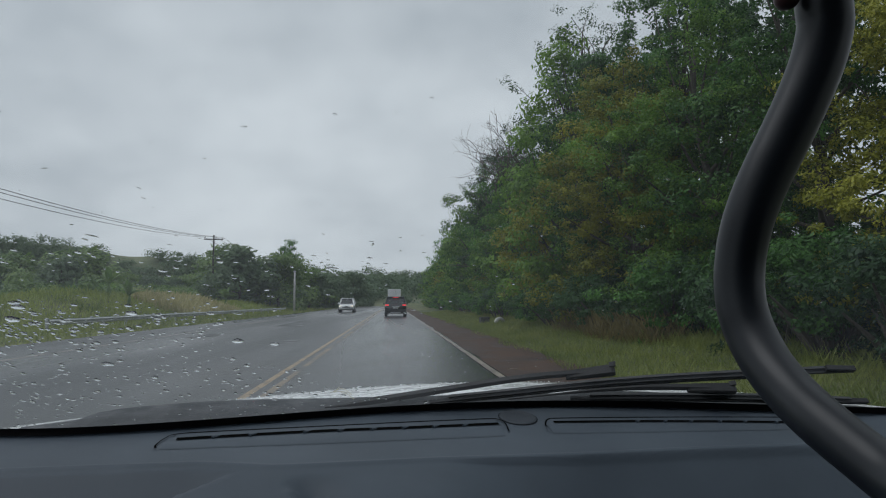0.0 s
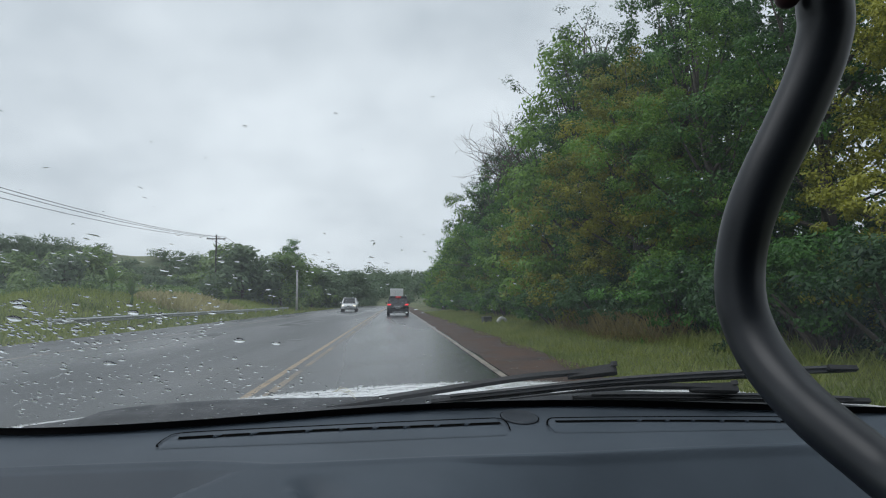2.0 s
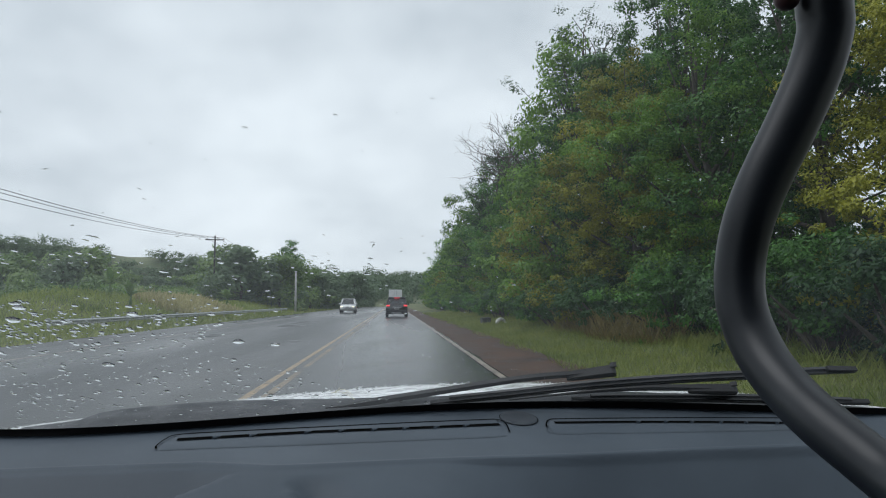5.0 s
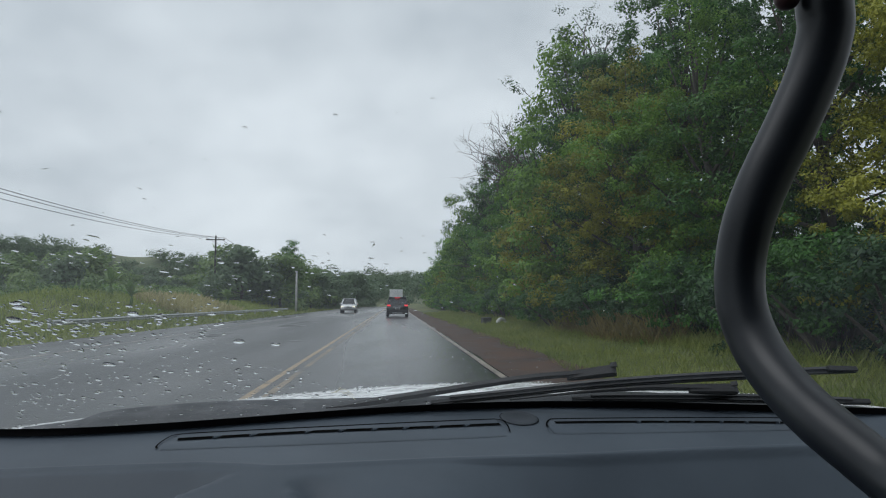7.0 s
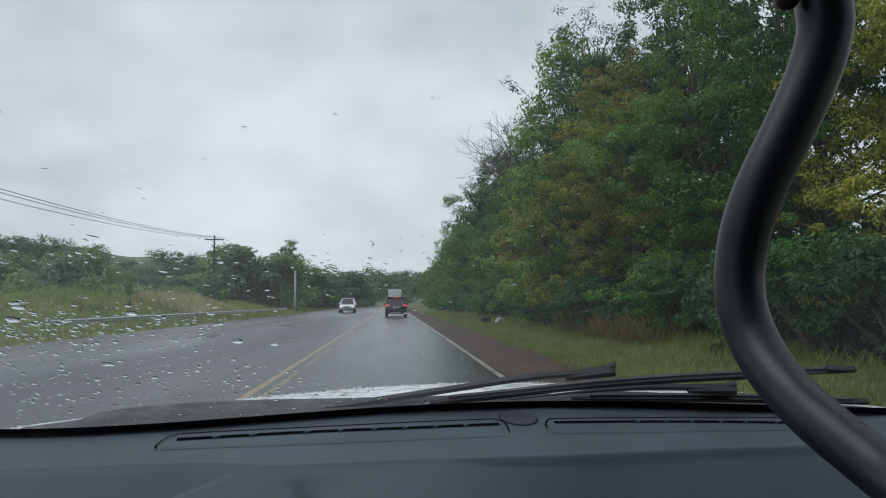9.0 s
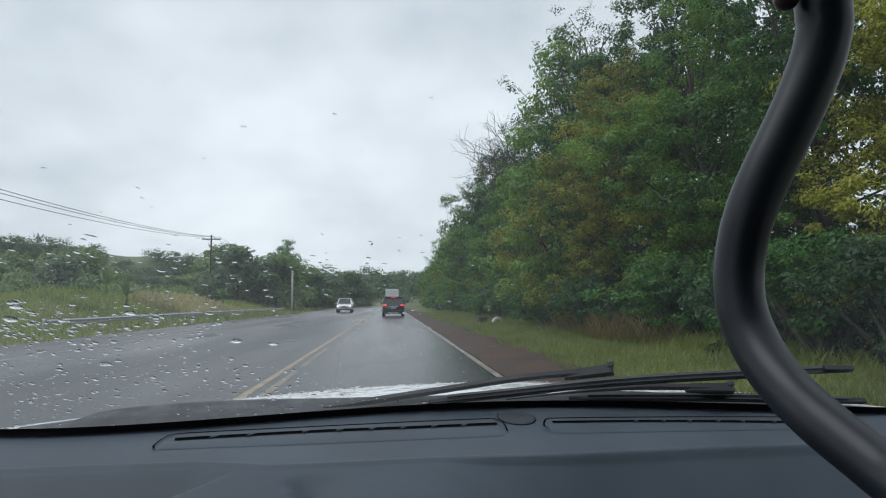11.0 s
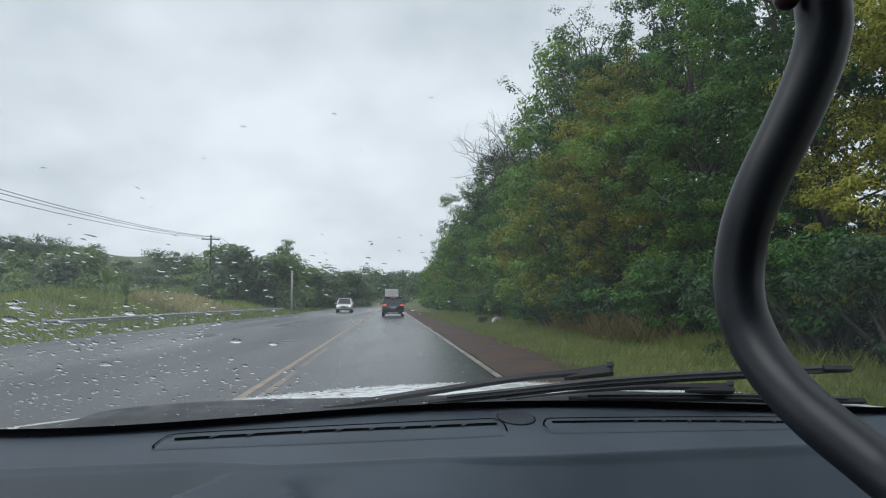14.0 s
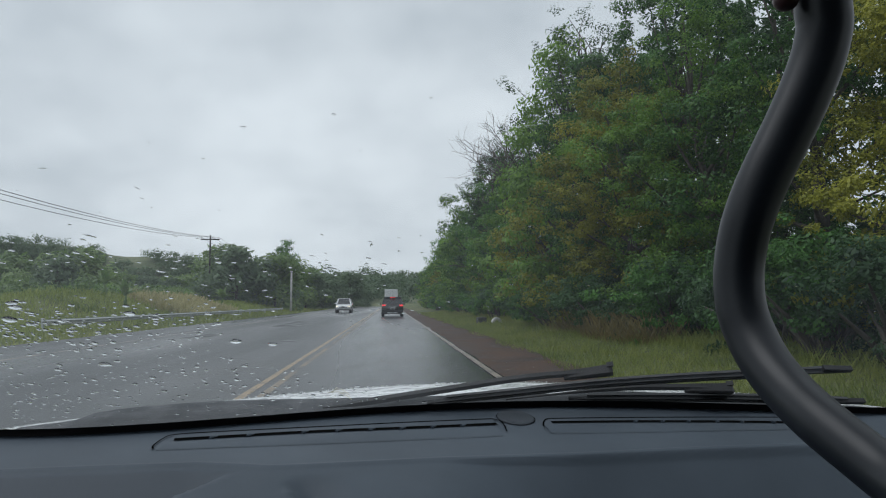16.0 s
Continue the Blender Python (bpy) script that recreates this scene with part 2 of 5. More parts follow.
M_RED_ON = material("lit_tail_lamp", (0.5, 0.02, 0.02), (0.6, 0.03, 0.03), rough=0.2, bump=0.0, emit=(1.0, 0.05, 0.06, 0.9))
M_BEAM = material("lit_headlamp", (0.8, 0.78, 0.7), (0.85, 0.83, 0.75), rough=0.2, bump=0.0, emit=(1.0, 0.85, 0.6, 1.2))
M_PLATE = material("pale_plate", (0.5, 0.5, 0.5), (0.58, 0.58, 0.58), rough=0.4, bump=0.0)
M_BAR = material("plate_bar", (0.05, 0.05, 0.06), (0.07, 0.07, 0.08), rough=0.5, bump=0.0)
M_TRUCKBOX = material("white_truck_box", (0.78, 0.79, 0.8), (0.86, 0.87, 0.88), rough=0.4, scale=1.5, fine=20, bump=0.1)


# ---- building helpers ----
def link(name, bm, mat, parent=None, label="", smooth=False):
    me = bpy.data.meshes.new(name)
    bm.normal_update()
    bm.to_mesh(me)
    bm.free()
    if mat:
        me.materials.append(mat)
    if smooth:
        me.shade_smooth()
    ob = new(name, me)
    ob.parent = parent
    if label:
        tagged(ob, label)
    return ob


def part(name, bm, mat, parent, label="", smooth=False):
    return link(name, bm, mat, parent, label, smooth)


def empty(name, at=(0, 0, 0), turn=0):
    ob = new(name)
    ob.empty_display_size = 0.2
    ob.matrix_basis = pose(*at, 0, 0, turn)
    return ob


def raw(name, verts, faces, mat, parent=None, smooth=False):
    me = bpy.data.meshes.new(name)
    me.from_pydata([tuple(v) for v in verts], [], faces)
    me.materials.append(mat)
    if smooth:
        me.shade_smooth()
    ob = new(name, me)
    ob.parent = parent
    return ob


def quads_mesh(name, corners, mat):
    """One mesh from an array (n, 4, 3) of loose four-cornered leaves or blades."""
    n = len(corners)
    me = bpy.data.meshes.new(name)
    me.vertices.add(4 * n)
    me.vertices.foreach_set("co", np.asarray(corners, dtype=np.float32).reshape(-1))
    me.loops.add(4 * n)
    me.loops.foreach_set("vertex_index", np.arange(4 * n, dtype=np.int32))
    me.polygons.add(n)
    me.polygons.foreach_set("loop_start", np.arange(0, 4 * n, 4, dtype=np.int32))
    me.update(calc_edges=True)
    me.materials.append(mat)
    return me


def box(bm, x0, x1, y0, y1, z0, z1, bevel=0.0, seg=2):
    r = bmesh.ops.create_cube(bm, size=1.0)
    vs = r["verts"]
    for v in vs:
        v.co = Vector(((x0 + x1) / 2 + v.co.x * (x1 - x0), (y0 + y1) / 2 + v.co.y * (y1 - y0), (z0 + z1) / 2 + v.co.z * (z1 - z0)))
    if bevel:
        es = list({e for v in vs for e in v.link_edges})
        bmesh.ops.bevel(bm, geom=es, offset=bevel, segments=seg, profile=0.6, affect="EDGES")
    return bm


def tube(bm, pts, radii, sides=8, caps=True, up=(0.31, 0.17, 0.93)):
    """A round rod along a line of points."""
    rings = []
    up = Vector(up).normalized()
    for i, p in enumerate(pts):
        a, b = Vector(pts[max(i - 1, 0)]), Vector(pts[min(i + 1, len(pts) - 1)])
        d = (b - a).normalized()
        s = d.cross(up)
        s = s.normalized() if s.length > 1e-4 else d.orthogonal().normalized()
        u = s.cross(d)
        r = radii[i] if hasattr(radii, "__len__") else radii
        rings.append([bm.verts.new(Vector(p) + (s * math.cos(k * math.tau / sides) + u * math.sin(k * math.tau / sides)) * r) for k in range(sides)])
    for r0, r1 in zip(rings, rings[1:]):
        for k in range(sides):
            bm.faces.new((r0[k], r0[(k + 1) % sides], r1[(k + 1) % sides], r1[k]))
    if caps:
        bm.faces.new(rings[0][::-1])
        bm.faces.new(rings[-1])
    return bm


def curve_points(knots, n):
    """A smooth line through the knots."""
    k = [Vector(p) for p in knots]
    k = [2 * k[0] - k[1]] + k + [2 * k[-1] - k[-2]]
    out = []
    for i in range(1, len(k) - 2):
        for j in range(n):
            t = j / n
            a, b, c, d = k[i - 1], k[i], k[i + 1], k[i + 2]
            out.append(0.5 * ((2 * b) + (c - a) * t + (2 * a - 5 * b + 4 * c - d) * t * t + (3 * b - a - 3 * c + d) * t ** 3))
    return out + [k[-2]]


def strip(bm, line_a, line_b):
    va, vb = [bm.verts.new(p) for p in line_a], [bm.verts.new(p) for p in line_b]
    for i in range(len(va) - 1):
        bm.faces.new((va[i], va[i + 1], vb[i + 1], vb[i]))
    return bm


def step(a, b, v):
    t = min(max((v - a) / (b - a), 0.0), 1.0)
    return t * t * (3 - 2 * t)


# ---- ground, road, verges ----
ROAD_L, ROAD_R, LINE_L, LINE_R = -10.5, 2.0, -1.76, 1.74


def ground_z(x, y):
    """Flat under the road, a grassy bank and falling land on the left, a low bank on the right."""
    z = -0.06
    if x < ROAD_L:
        z -= 1.6 * step(-10.5, -34, x)
        z += 0.25 * noise.noise((x * 0.05, y * 0.05, 0)) * step(-12, -20, x)
        z += (1.9 + 0.5 * noise.noise((x * 0.08, y * 0.06, 9))) * step(-13, -20, x) * step(-48, -30, x) * step(24, 44, y) * step(130, 95, y)
    if x > 3.2:
        z += 0.35 * step(3.2, 8.0, x) + 0.12 * noise.noise((x * 0.2, y * 0.2, 3)) * step(4, 7, x)
    z += 8.5 * step(160, 430, y) * step(-45, -110, x)
    far = step(170, 900, math.hypot(x, y))
    return z + far * (6 + 5 * noise.noise((x * 0.004, y * 0.004, 7)))


def build_ground():
    xs = sorted(set([-2500, -1500, -900, -500, -300, -200, -150, -120] + list(range(-100, -32, 4)) + list(range(-32, -14, 2)) + [-13, -12, -11, -10.5, -9, -4, 0, 2, 2.6, 3.2] +
                    [3.6, 4.2, 5, 5.8, 6.6, 7.4, 8.2, 9, 11, 14, 18, 24, 32, 45, 60, 90, 130, 200, 320, 500, 900, 1500, 2500]))
    ys = sorted(set([-600, -200, -60, -20] + list(range(-8, 60, 2)) + list(range(60, 220, 5)) + list(range(220, 600, 25)) + [700, 900, 1200, 1700, 2600]))
    verts = [(x, y, ground_z(x, y)) for y in ys for x in xs]
    w = len(xs)
    faces = [(j * w + i, j * w + i + 1, (j + 1) * w + i + 1, (j + 1) * w + i) for j in range(len(ys) - 1) for i in range(w - 1)]
    tagged(raw("ground", verts, faces, M_GROUND, smooth=True), "rain-soaked grassy farmland beside the road", "ground", kind="structure")


def flat_strip(name, x0, x1, y0, y1, z, mat, ny=60, wobble=0.0, nx=1, seed=0.0):
    verts, faces = [], []
    for j in range(ny + 1):
        y = y0 + (y1 - y0) * (j / ny) ** 1.8
        for i in range(nx + 1):
            x = x0 + (x1 - x0) * i / nx
            w = wobble * noise.noise((y * 0.35, i * 3.1, seed)) + wobble * 0.4 * noise.noise((y * 1.7, i * 3.1, seed + 4))
            verts.append((x + w, y, z))
    faces = [(j * (nx + 1) + i, j * (nx + 1) + i + 1, (j + 1) * (nx + 1) + i + 1, (j + 1) * (nx + 1) + i) for j in range(ny) for i in range(nx)]
    return raw(name, verts, faces, mat)


build_ground()
road_bm = bmesh.new()
box(road_bm, ROAD_L, ROAD_R, -30, 420, -0.055, 0.0)
tagged(link("road", road_bm, M_ROAD), "wet dark asphalt highway shining under rain", "road", kind="structure")
tagged(flat_strip("dirt_shoulder", ROAD_R - 0.15, 3.5, -20, 300, 0.006, M_DIRT, 160, 0.16), "wet reddish-brown earth shoulder beside the asphalt", "shoulder", kind="structure")
for x, nm, paint in ((LINE_L - 0.10, "center_line", M_YELLOW), (LINE_L + 0.14, "center_line", M_FADED)):
    tagged(flat_strip(nm, x - 0.055, x + 0.055, -28, 300, 0.004, paint, 140, 0.012, seed=x), "worn yellow painted centre line on wet asphalt", "road marking", "centre lines", "structure")
tagged(flat_strip("edge_line", LINE_R - 0.06, LINE_R + 0.06, -28, 300, 0.011, M_WHITE_LINE, 140, 0.014, seed=2), "worn off-white edge line on wet asphalt", "road marking", kind="structure")

tagged(flat_strip("edge_line", -8.02, -7.92, 9, 150, 0.004, M_WHITE_LINE, 120, 0.016, seed=6), "worn off-white edge line before the far shoulder", "road marking", kind="structure")
for x0, x1, y0, y1, seed in ((-5.9, -4.6, 35, 46, 3.0), (-6.9, -6.2, 24, 27.5, 8.0), (-3.4, -2.9, 20, 22.5, 11.0)):
    tagged(flat_strip("road_patch", x0, x1, y0, y1, 0.005, M_PATCH, 14, 0.12, 2, seed), "dark repaired patch in the wet asphalt", "road patch", "patches in the road", "structure")


def grass_patch(name, n, x0, x1, y0, y1, h0, h1, mat, seed, label, width=0.012, power=1.6):
    g = np.random.default_rng(seed)
    y = y0 + (y1 - y0) * g.random(n) ** power
    x = x0 + (x1 - x0) * g.random(n)
    x += 0.14 * np.sin(y * 0.9)
    z = np.array([ground_z(a, b) for a, b in zip(x, y)])
    h = h0 + (h1 - h0) * g.random(n) ** 2
    a = g.random(n) * math.tau
    lean = (0.2 + 0.6 * g.random(n)) * h
    w = width * (0.7 + 0.8 * g.random(n)) * (1 + y / 25)
    base = np.stack([x, y, z - 0.02], 1)
    side = np.stack([np.cos(a), np.sin(a), 0 * a], 1) * w[:, None]
    fwd = np.stack([-np.sin(a), np.cos(a), 0 * a], 1)
    mid = base + fwd * (lean * 0.56)[:, None] + np.stack([0 * h, 0 * h, h * 0.65], 1)
    tip = base + fwd * lean[:, None] + np.stack([0 * h, 0 * h, h], 1)
    ob = new(name, quads_mesh(name, np.stack([base - side * 0.6, base + side * 0.6, tip, mid - side], 1), mat))
    return tagged(ob, label, "grass", kind="stuff")


# ---- trees ----
def leaf_cloud(g, centres, radii, count, size, droop=0.35, shell=0.55, tuft=70, tuft_r=0.0):
    """Leaves in small tufts that sit on a set of rounded clumps, most of them near the clumps' skins."""
    centres, radii = np.asarray(centres, float), np.asarray(radii, float)
    weight = (radii.max(axis=1) ** 2)
    tufts = max(len(centres), count // tuft)
    pick = g.choice(len(centres), tufts, p=weight / weight.sum())
    d = g.normal(size=(tufts, 3))
    d[:, 2] += 0.45
    d /= np.linalg.norm(d, axis=1, keepdims=True)
    r = shell + (1 - shell) * g.random(tufts) ** 0.6
    lump = 1 + 0.2 * np.sin(d[:, 0] * 5 + pick) * np.cos(d[:, 1] * 4 + pick * 2.0) + 0.16 * g.normal(size=tufts)
    heart = centres[pick] + d * radii[pick] * (r * lump)[:, None]
    wide = (tuft_r or size * 1.9) * (0.6 + 0.9 * g.random(tufts))
    own = g.choice(tufts, count, p=wide ** 2 / (wide ** 2).sum())
    off = g.normal(size=(count, 3))
    off /= np.linalg.norm(off, axis=1, keepdims=True)
    spread = (0.35 + 0.65 * g.random(count) ** 0.6 + 0.12 * g.normal(size=count))[:, None]
    c = heart[own] + off * spread * wide[own][:, None] * np.array([1.15, 1.15, 0.72])
    face = off * 0.8 + d[own] * 0.45 + np.array([0, 0, 0.5]) + g.normal(size=(count, 3)) * 0.42
    along = g.normal(size=(count, 3)) + off * 0.5
    along[:, 2] -= droop
    along -= face * ((along * face).sum(1) / (face * face).sum(1))[:, None]
    along /= np.linalg.norm(along, axis=1, keepdims=True) + 1e-6
    side = np.cross(along, face)
    side /= np.linalg.norm(side, axis=1, keepdims=True) + 1e-6
    L = size * (0.6 + 0.8 * g.random(count))[:, None]
    W = L * 0.46
    bend = np.cross(along, side) * L * 0.12
    return np.stack([c - along * L * 0.5, c + side * W * 0.5 + bend, c + along * L * 0.5, c - side * W * 0.5 + bend], 1)


def make_tree(seed, height, spread, leaf, count, mat, trunk_r=0.16, bare=0.25, sparse=False, lobes=26, slim=1.0, tuft=70, tuft_r=0.0):
    """Trunk with limbs, and a crown of leaf clumps round the limb ends. Its foot is at the origin."""
    g = np.random.default_rng(seed)
    bm = bmesh.new()
    top = np.array([g.normal() * 0.3, g.normal() * 0.3, height * 0.82])
    mid = np.array([g.normal() * 0.25, g.normal() * 0.25, height * 0.4])
    stem = curve_points([(0, 0, -0.2), mid * 0.5, mid, (mid + top) / 2 + g.normal(size=3) * 0.15, top], 4)
    tube(bm, stem, [trunk_r * (1.25 - 1.05 * i / (len(stem) - 1)) for i in range(len(stem))], 8)
    centres, radii = [], []
    for k in range(lobes):
        f = bare + (1 - bare) * (k + 0.5) / lobes
        a = k * 2.4 + g.random() * 0.8
        env = math.sin(math.pi * min(1.0, 0.18 + 0.82 * (f - bare) / (1 - bare)) ** 0.8) ** 0.6
        reach = spread * (0.35 + 0.65 * g.random()) * max(env, 0.25) * slim * (0.78 if sparse else 1.0)
        z = height * f * 0.93
        tip = np.array([math.cos(a) * reach, math.sin(a) * reach, z])
        root = np.array(stem[int(min(len(stem) - 1, (f * 0.75) * len(stem)))])
        limb = curve_points([root, (root + tip) / 2 + np.array([0, 0, -0.25 + 0.2 * g.random()]), tip], 3)
        tube(bm, limb, [trunk_r * 0.42 * (1 - 0.85 * i / (len(limb) - 1)) for i in range(len(limb))], 5, False)
        if sparse:
            for _ in range(10):
                e = tip + g.normal(size=3) * np.array([1.0, 1.0, 0.8])
                tube(bm, [tuple(tip * 0.35 + root * 0.65 + (tip - root) * 0.3), tuple((tip + e) / 2), tuple(e)], [trunk_r * 0.24, trunk_r * 0.16, trunk_r * 0.07], 4, False)
                centres.append(e)
                radii.append((0.8, 0.8, 0.55))
        r = spread * (0.21 + 0.19 * g.random()) * (0.7 + 0.5 * env)
        if not sparse:
            centres.append(tip)
            radii.append((r, r, r * (0.6 + 0.25 * g.random())))
    crown = quads_mesh("crown", leaf_cloud(g, centres, radii, count, leaf, shell=0.62 if not sparse else 0.1, tuft=tuft, tuft_r=tuft_r), mat)
    return bm, crown


def plant(name, bm, crown, at, turn, scale, label, category, group=""):
    base = empty(name, at, turn)
    base.scale = (scale, scale, scale)
    base.matrix_basis = Matrix.LocRotScale(at, Euler((0, 0, radians(turn))), (scale, scale, scale))
    part("trunk", bm, M_BARK, base, "dark wet bark", True)
    c = new("crown", crown)
    c.parent = base
    return tagged(base, label, category, group)


LABELS = {0: "tall dark green roadside tree with dense crown", 1: "fresh green roadside tree with broad leafy crown",
          2: "yellowing green tree at the forest edge", 3: "dull dark green tree deep in the forest"}
rnd = random.Random(5)

# forest edge on the right: fine-leaved kinds near the car, coarser ones farther on and behind
def forest_kind(seed, h, sp, leaf, cnt, mi, bare, sparse=False, lobes=26, tuft=70, tuft_r=0.0):
    bm, crown = make_tree(seed, h, sp, leaf, cnt, M_LEAF[mi], 0.17, bare, sparse, lobes, tuft=tuft, tuft_r=tuft_r)
    return [bm, crown, mi, None]


NEAR = [forest_kind(40, 12.5, 3.6, 0.110, 42000, 0, 0.10, tuft=80, tuft_r=0.27), forest_kind(41, 10.5, 3.3, 0.106, 40000, 1, 0.06, tuft=80, tuft_r=0.26),
        forest_kind(42, 9.5, 3.1, 0.104, 38000, 2, 0.06, tuft=80, tuft_r=0.25)]
FAR = [forest_kind(50, 12.5, 3.7, 0.185, 17000, 0, 0.08, tuft=80, tuft_r=0.42), forest_kind(51, 10.5, 3.4, 0.178, 16000, 1, 0.06, tuft=80, tuft_r=0.42),
       forest_kind(52, 9.5, 3.1, 0.172, 15000, 2, 0.05, tuft=80, tuft_r=0.40), forest_kind(53, 14.5, 3.9, 0.19, 16000, 3, 0.15, tuft=80, tuft_r=0.45)]
BACK = [forest_kind(60, 12.5, 3.7, 0.29, 5600, 0, 0.08, tuft=32, tuft_r=0.45), forest_kind(61, 10.5, 3.4, 0.28, 5300, 1, 0.06, tuft=32, tuft_r=0.45),
        forest_kind(62, 9.5, 3.1, 0.27, 5000, 2, 0.05, tuft=32, tuft_r=0.45), forest_kind(63, 14.5, 3.9, 0.30, 5600, 3, 0.15, tuft=32, tuft_r=0.48)]
AIRY = [forest_kind(67, 15.5, 4.4, 0.13, 25000, 3, 0.30, True, 20, 20, 0.26), forest_kind(64, 14.5, 3.8, 0.145, 22000, 0, 0.25, True, 22, 20, 0.28)]


def plant_forest(kind, x, y, sc):
    turn, at = rnd.uniform(0, 360), (x, y, ground_z(x, y) - 0.03)
    if kind[3] is None:
        kind[3] = plant("forest_tree", kind[0], kind[1], at, turn, sc, LABELS[kind[2]], "tree", "trees of the forest edge")
    else:
        kind[3].scale = (sc, sc, sc * rnd.uniform(0.9, 1.1))
        copy_thing(kind[3], Matrix.LocRotScale(at, Euler((0, 0, radians(turn))), None))


y, k = 12.2, 1
while y < 30:
    plant_forest(NEAR[(0, 2, 0, 1)[k % 4]], 9.8 + rnd.uniform(-0.5, 0.8), y, rnd.uniform(0.9, 1.1))
    y, k = y + 3.7, k + 1
y, k = 12.0, 0
while y < 175:
    if not 34 < y < 46:
        plant_forest(BACK[(3, 0, 3, 1)[k % 4]], 13.6 + rnd.uniform(-1, 1.2), y, rnd.uniform(0.85, 1.12))
    if y > 29:
        plant_forest((FAR if y < 72 else BACK)[(1, 2, 0, 1, 0)[k % 5]], 9.4 + rnd.uniform(-0.7, 0.9), y - 1.5, rnd.uniform(0.72, 1.12) * (0.8 if 34 < y < 46 else 1.0))
    y, k = y + (4.4 if y < 60 else 6.5), k + 1
plant_forest(NEAR[2], 8.3, 23.5, 1.08)
plant_forest(NEAR[2], 8.6, 36.0, 0.9)
plant_forest(AIRY[0], 9.9, 33.5, 0.98)
plant_forest(AIRY[1], 9.0, 63.0, 1.05)
plant_forest(AIRY[1], 10.5, 43.0, 0.95)
plant_forest(AIRY[0], 9.3, 57.0, 1.05)
plant_forest(FAR[0], 9.0, 51.0, 1.08)
plant_forest(FAR[1], 8.6, 68.0, 1.3)

# a leafless tree at the forest edge
def bare_tree(x, y, h, seed):
    g = random.Random(seed)
    base = empty("bare_tree", (x, y, ground_z(x, y) - 0.05), 0)

    def grow(bm, at, way, length, r, depth):
        pts, p, d = [at], Vector(at), Vector(way)
        for _ in range(4):
            d = (d + Vector((g.gauss(0, 0.16), g.gauss(0, 0.16), g.gauss(0.03, 0.13)))).normalized()
            p = p + d * (length / 4)
            pts.append(p.copy())
        tube(bm, pts, [r * (1 - 0.14 * i) for i in range(5)], 6 if depth < 2 else 4, False)
        if depth < 4:
            for k in range(4 if depth < 3 else 3):
                at_k = pts[1 + (k % 4)] if k else pts[4]
                turn = Vector((g.gauss(0, 1), g.gauss(0, 1), g.gauss(0.25, 0.6))).normalized()
                grow(bm, at_k, (d + turn * 0.95).normalized(), length * g.uniform(0.5, 0.72), r * 0.5, depth + 1)

    bm = bmesh.new()
    stem = curve_points([(0, 0, -0.2), (0.1, 0.05, h * 0.25), (-0.1, 0.1, h * 0.45), (0.15, 0, h * 0.62)], 4)
    tube(bm, stem, [0.17 - 0.008 * i for i in range(len(stem))], 9)
    part("trunk", bm, M_BARK, base, "dark wet bark", True)
    for k in range(7):
        a = k * 2.4 + 0.4
        at = stem[-1 - (k % 5)]
        bm = bmesh.new()
        grow(bm, at, (math.cos(a) * 0.75, math.sin(a) * 0.75, 0.75), h * 0.24, 0.075, 1)
        part("limb", bm, M_BARK, base, "bare twigs")
    tagged(base, "leafless grey-brown tree with fine twigs among green trees", "tree")


bare_tree(8.9, 38.0, 12.5, 4)
bare_tree(9.3, 47.0, 13.5, 9)

# shrubs along the foot of the forest
def make_bush(seed, size, leaf, count, mat):
    g = np.random.default_rng(seed)
    cs, rs = [], []
    bm = bmesh.new()
    for k in range(9):
        c = np.array([np.clip(g.normal(), -1.2, 1.2) * size * 0.45, np.clip(g.normal(), -1.2, 1.2) * size * 0.45, size * (0.25 + 0.5 * g.random())])
        cs.append(c)
        r = size * (0.3 + 0.22 * g.random())
        rs.append((r, r, r * 0.85))
        tube(bm, [(c[0] * 0.1, c[1] * 0.1, -0.1), tuple(c * 0.55), tuple(c)], [0.03 * size, 0.02 * size, 0.008 * size], 5, False)
    return bm, quads_mesh("foliage", leaf_cloud(g, cs, rs, count, leaf, shell=0.4), mat)


def bush(name, bm, me, at, label, group):
    base = empty(name, at)
    part("stems", bm, M_BARK, base, "", True)
    f = new("foliage", me)
    f.parent = base
    return tagged(base, label, "bush", group)


def scatter_bushes(name, spots, seed, size, leaf, count, mats, label, group, s0=0.75, s1=1.25):
    made = []
    for i, m in enumerate(mats):
        bm, me = make_bush(seed + i, size, leaf, count, m)
        x, y = spots[i]
        made.append(bush(name, bm, me, (x, y, ground_z(x, y)), label, group))
    for j, (x, y) in enumerate(spots[len(mats):]):
        o = made[j % len(made)]
        s = rnd.uniform(s0, s1)
        o.scale = (s, s, s * rnd.uniform(0.85, 1.2))
        copy_thing(o, Matrix.LocRotScale((x, y, ground_z(x, y)), Euler((0, 0, rnd.uniform(0, 6.28))), None))


spots = []
y = 7.4
while y < 120:
    spots.append((6.9 + rnd.uniform(-0.5, 0.5) + (0.6 if 10 < y < 16 else 0.0), y))
    if y < 60:
        spots.append((8.2 + rnd.uniform(-0.4, 0.6), y + 0.8))
    y += 1.9 if y < 50 else 3.2
scatter_bushes("forest_shrub", [q for q in spots if q[1] < 36], 70, 1.8, 0.088, 6200, (M_LEAF[3], M_LEAF[0], M_LEAF[3]), "leafy green shrub at the forest foot", "shrubs of the forest edge")
scatter_bushes("forest_shrub", [q for q in spots if q[1] >= 36], 75, 1.8, 0.17, 2200, (M_LEAF[3], M_LEAF[0], M_LEAF[1]), "leafy green shrub at the forest foot", "shrubs of the forest edge")

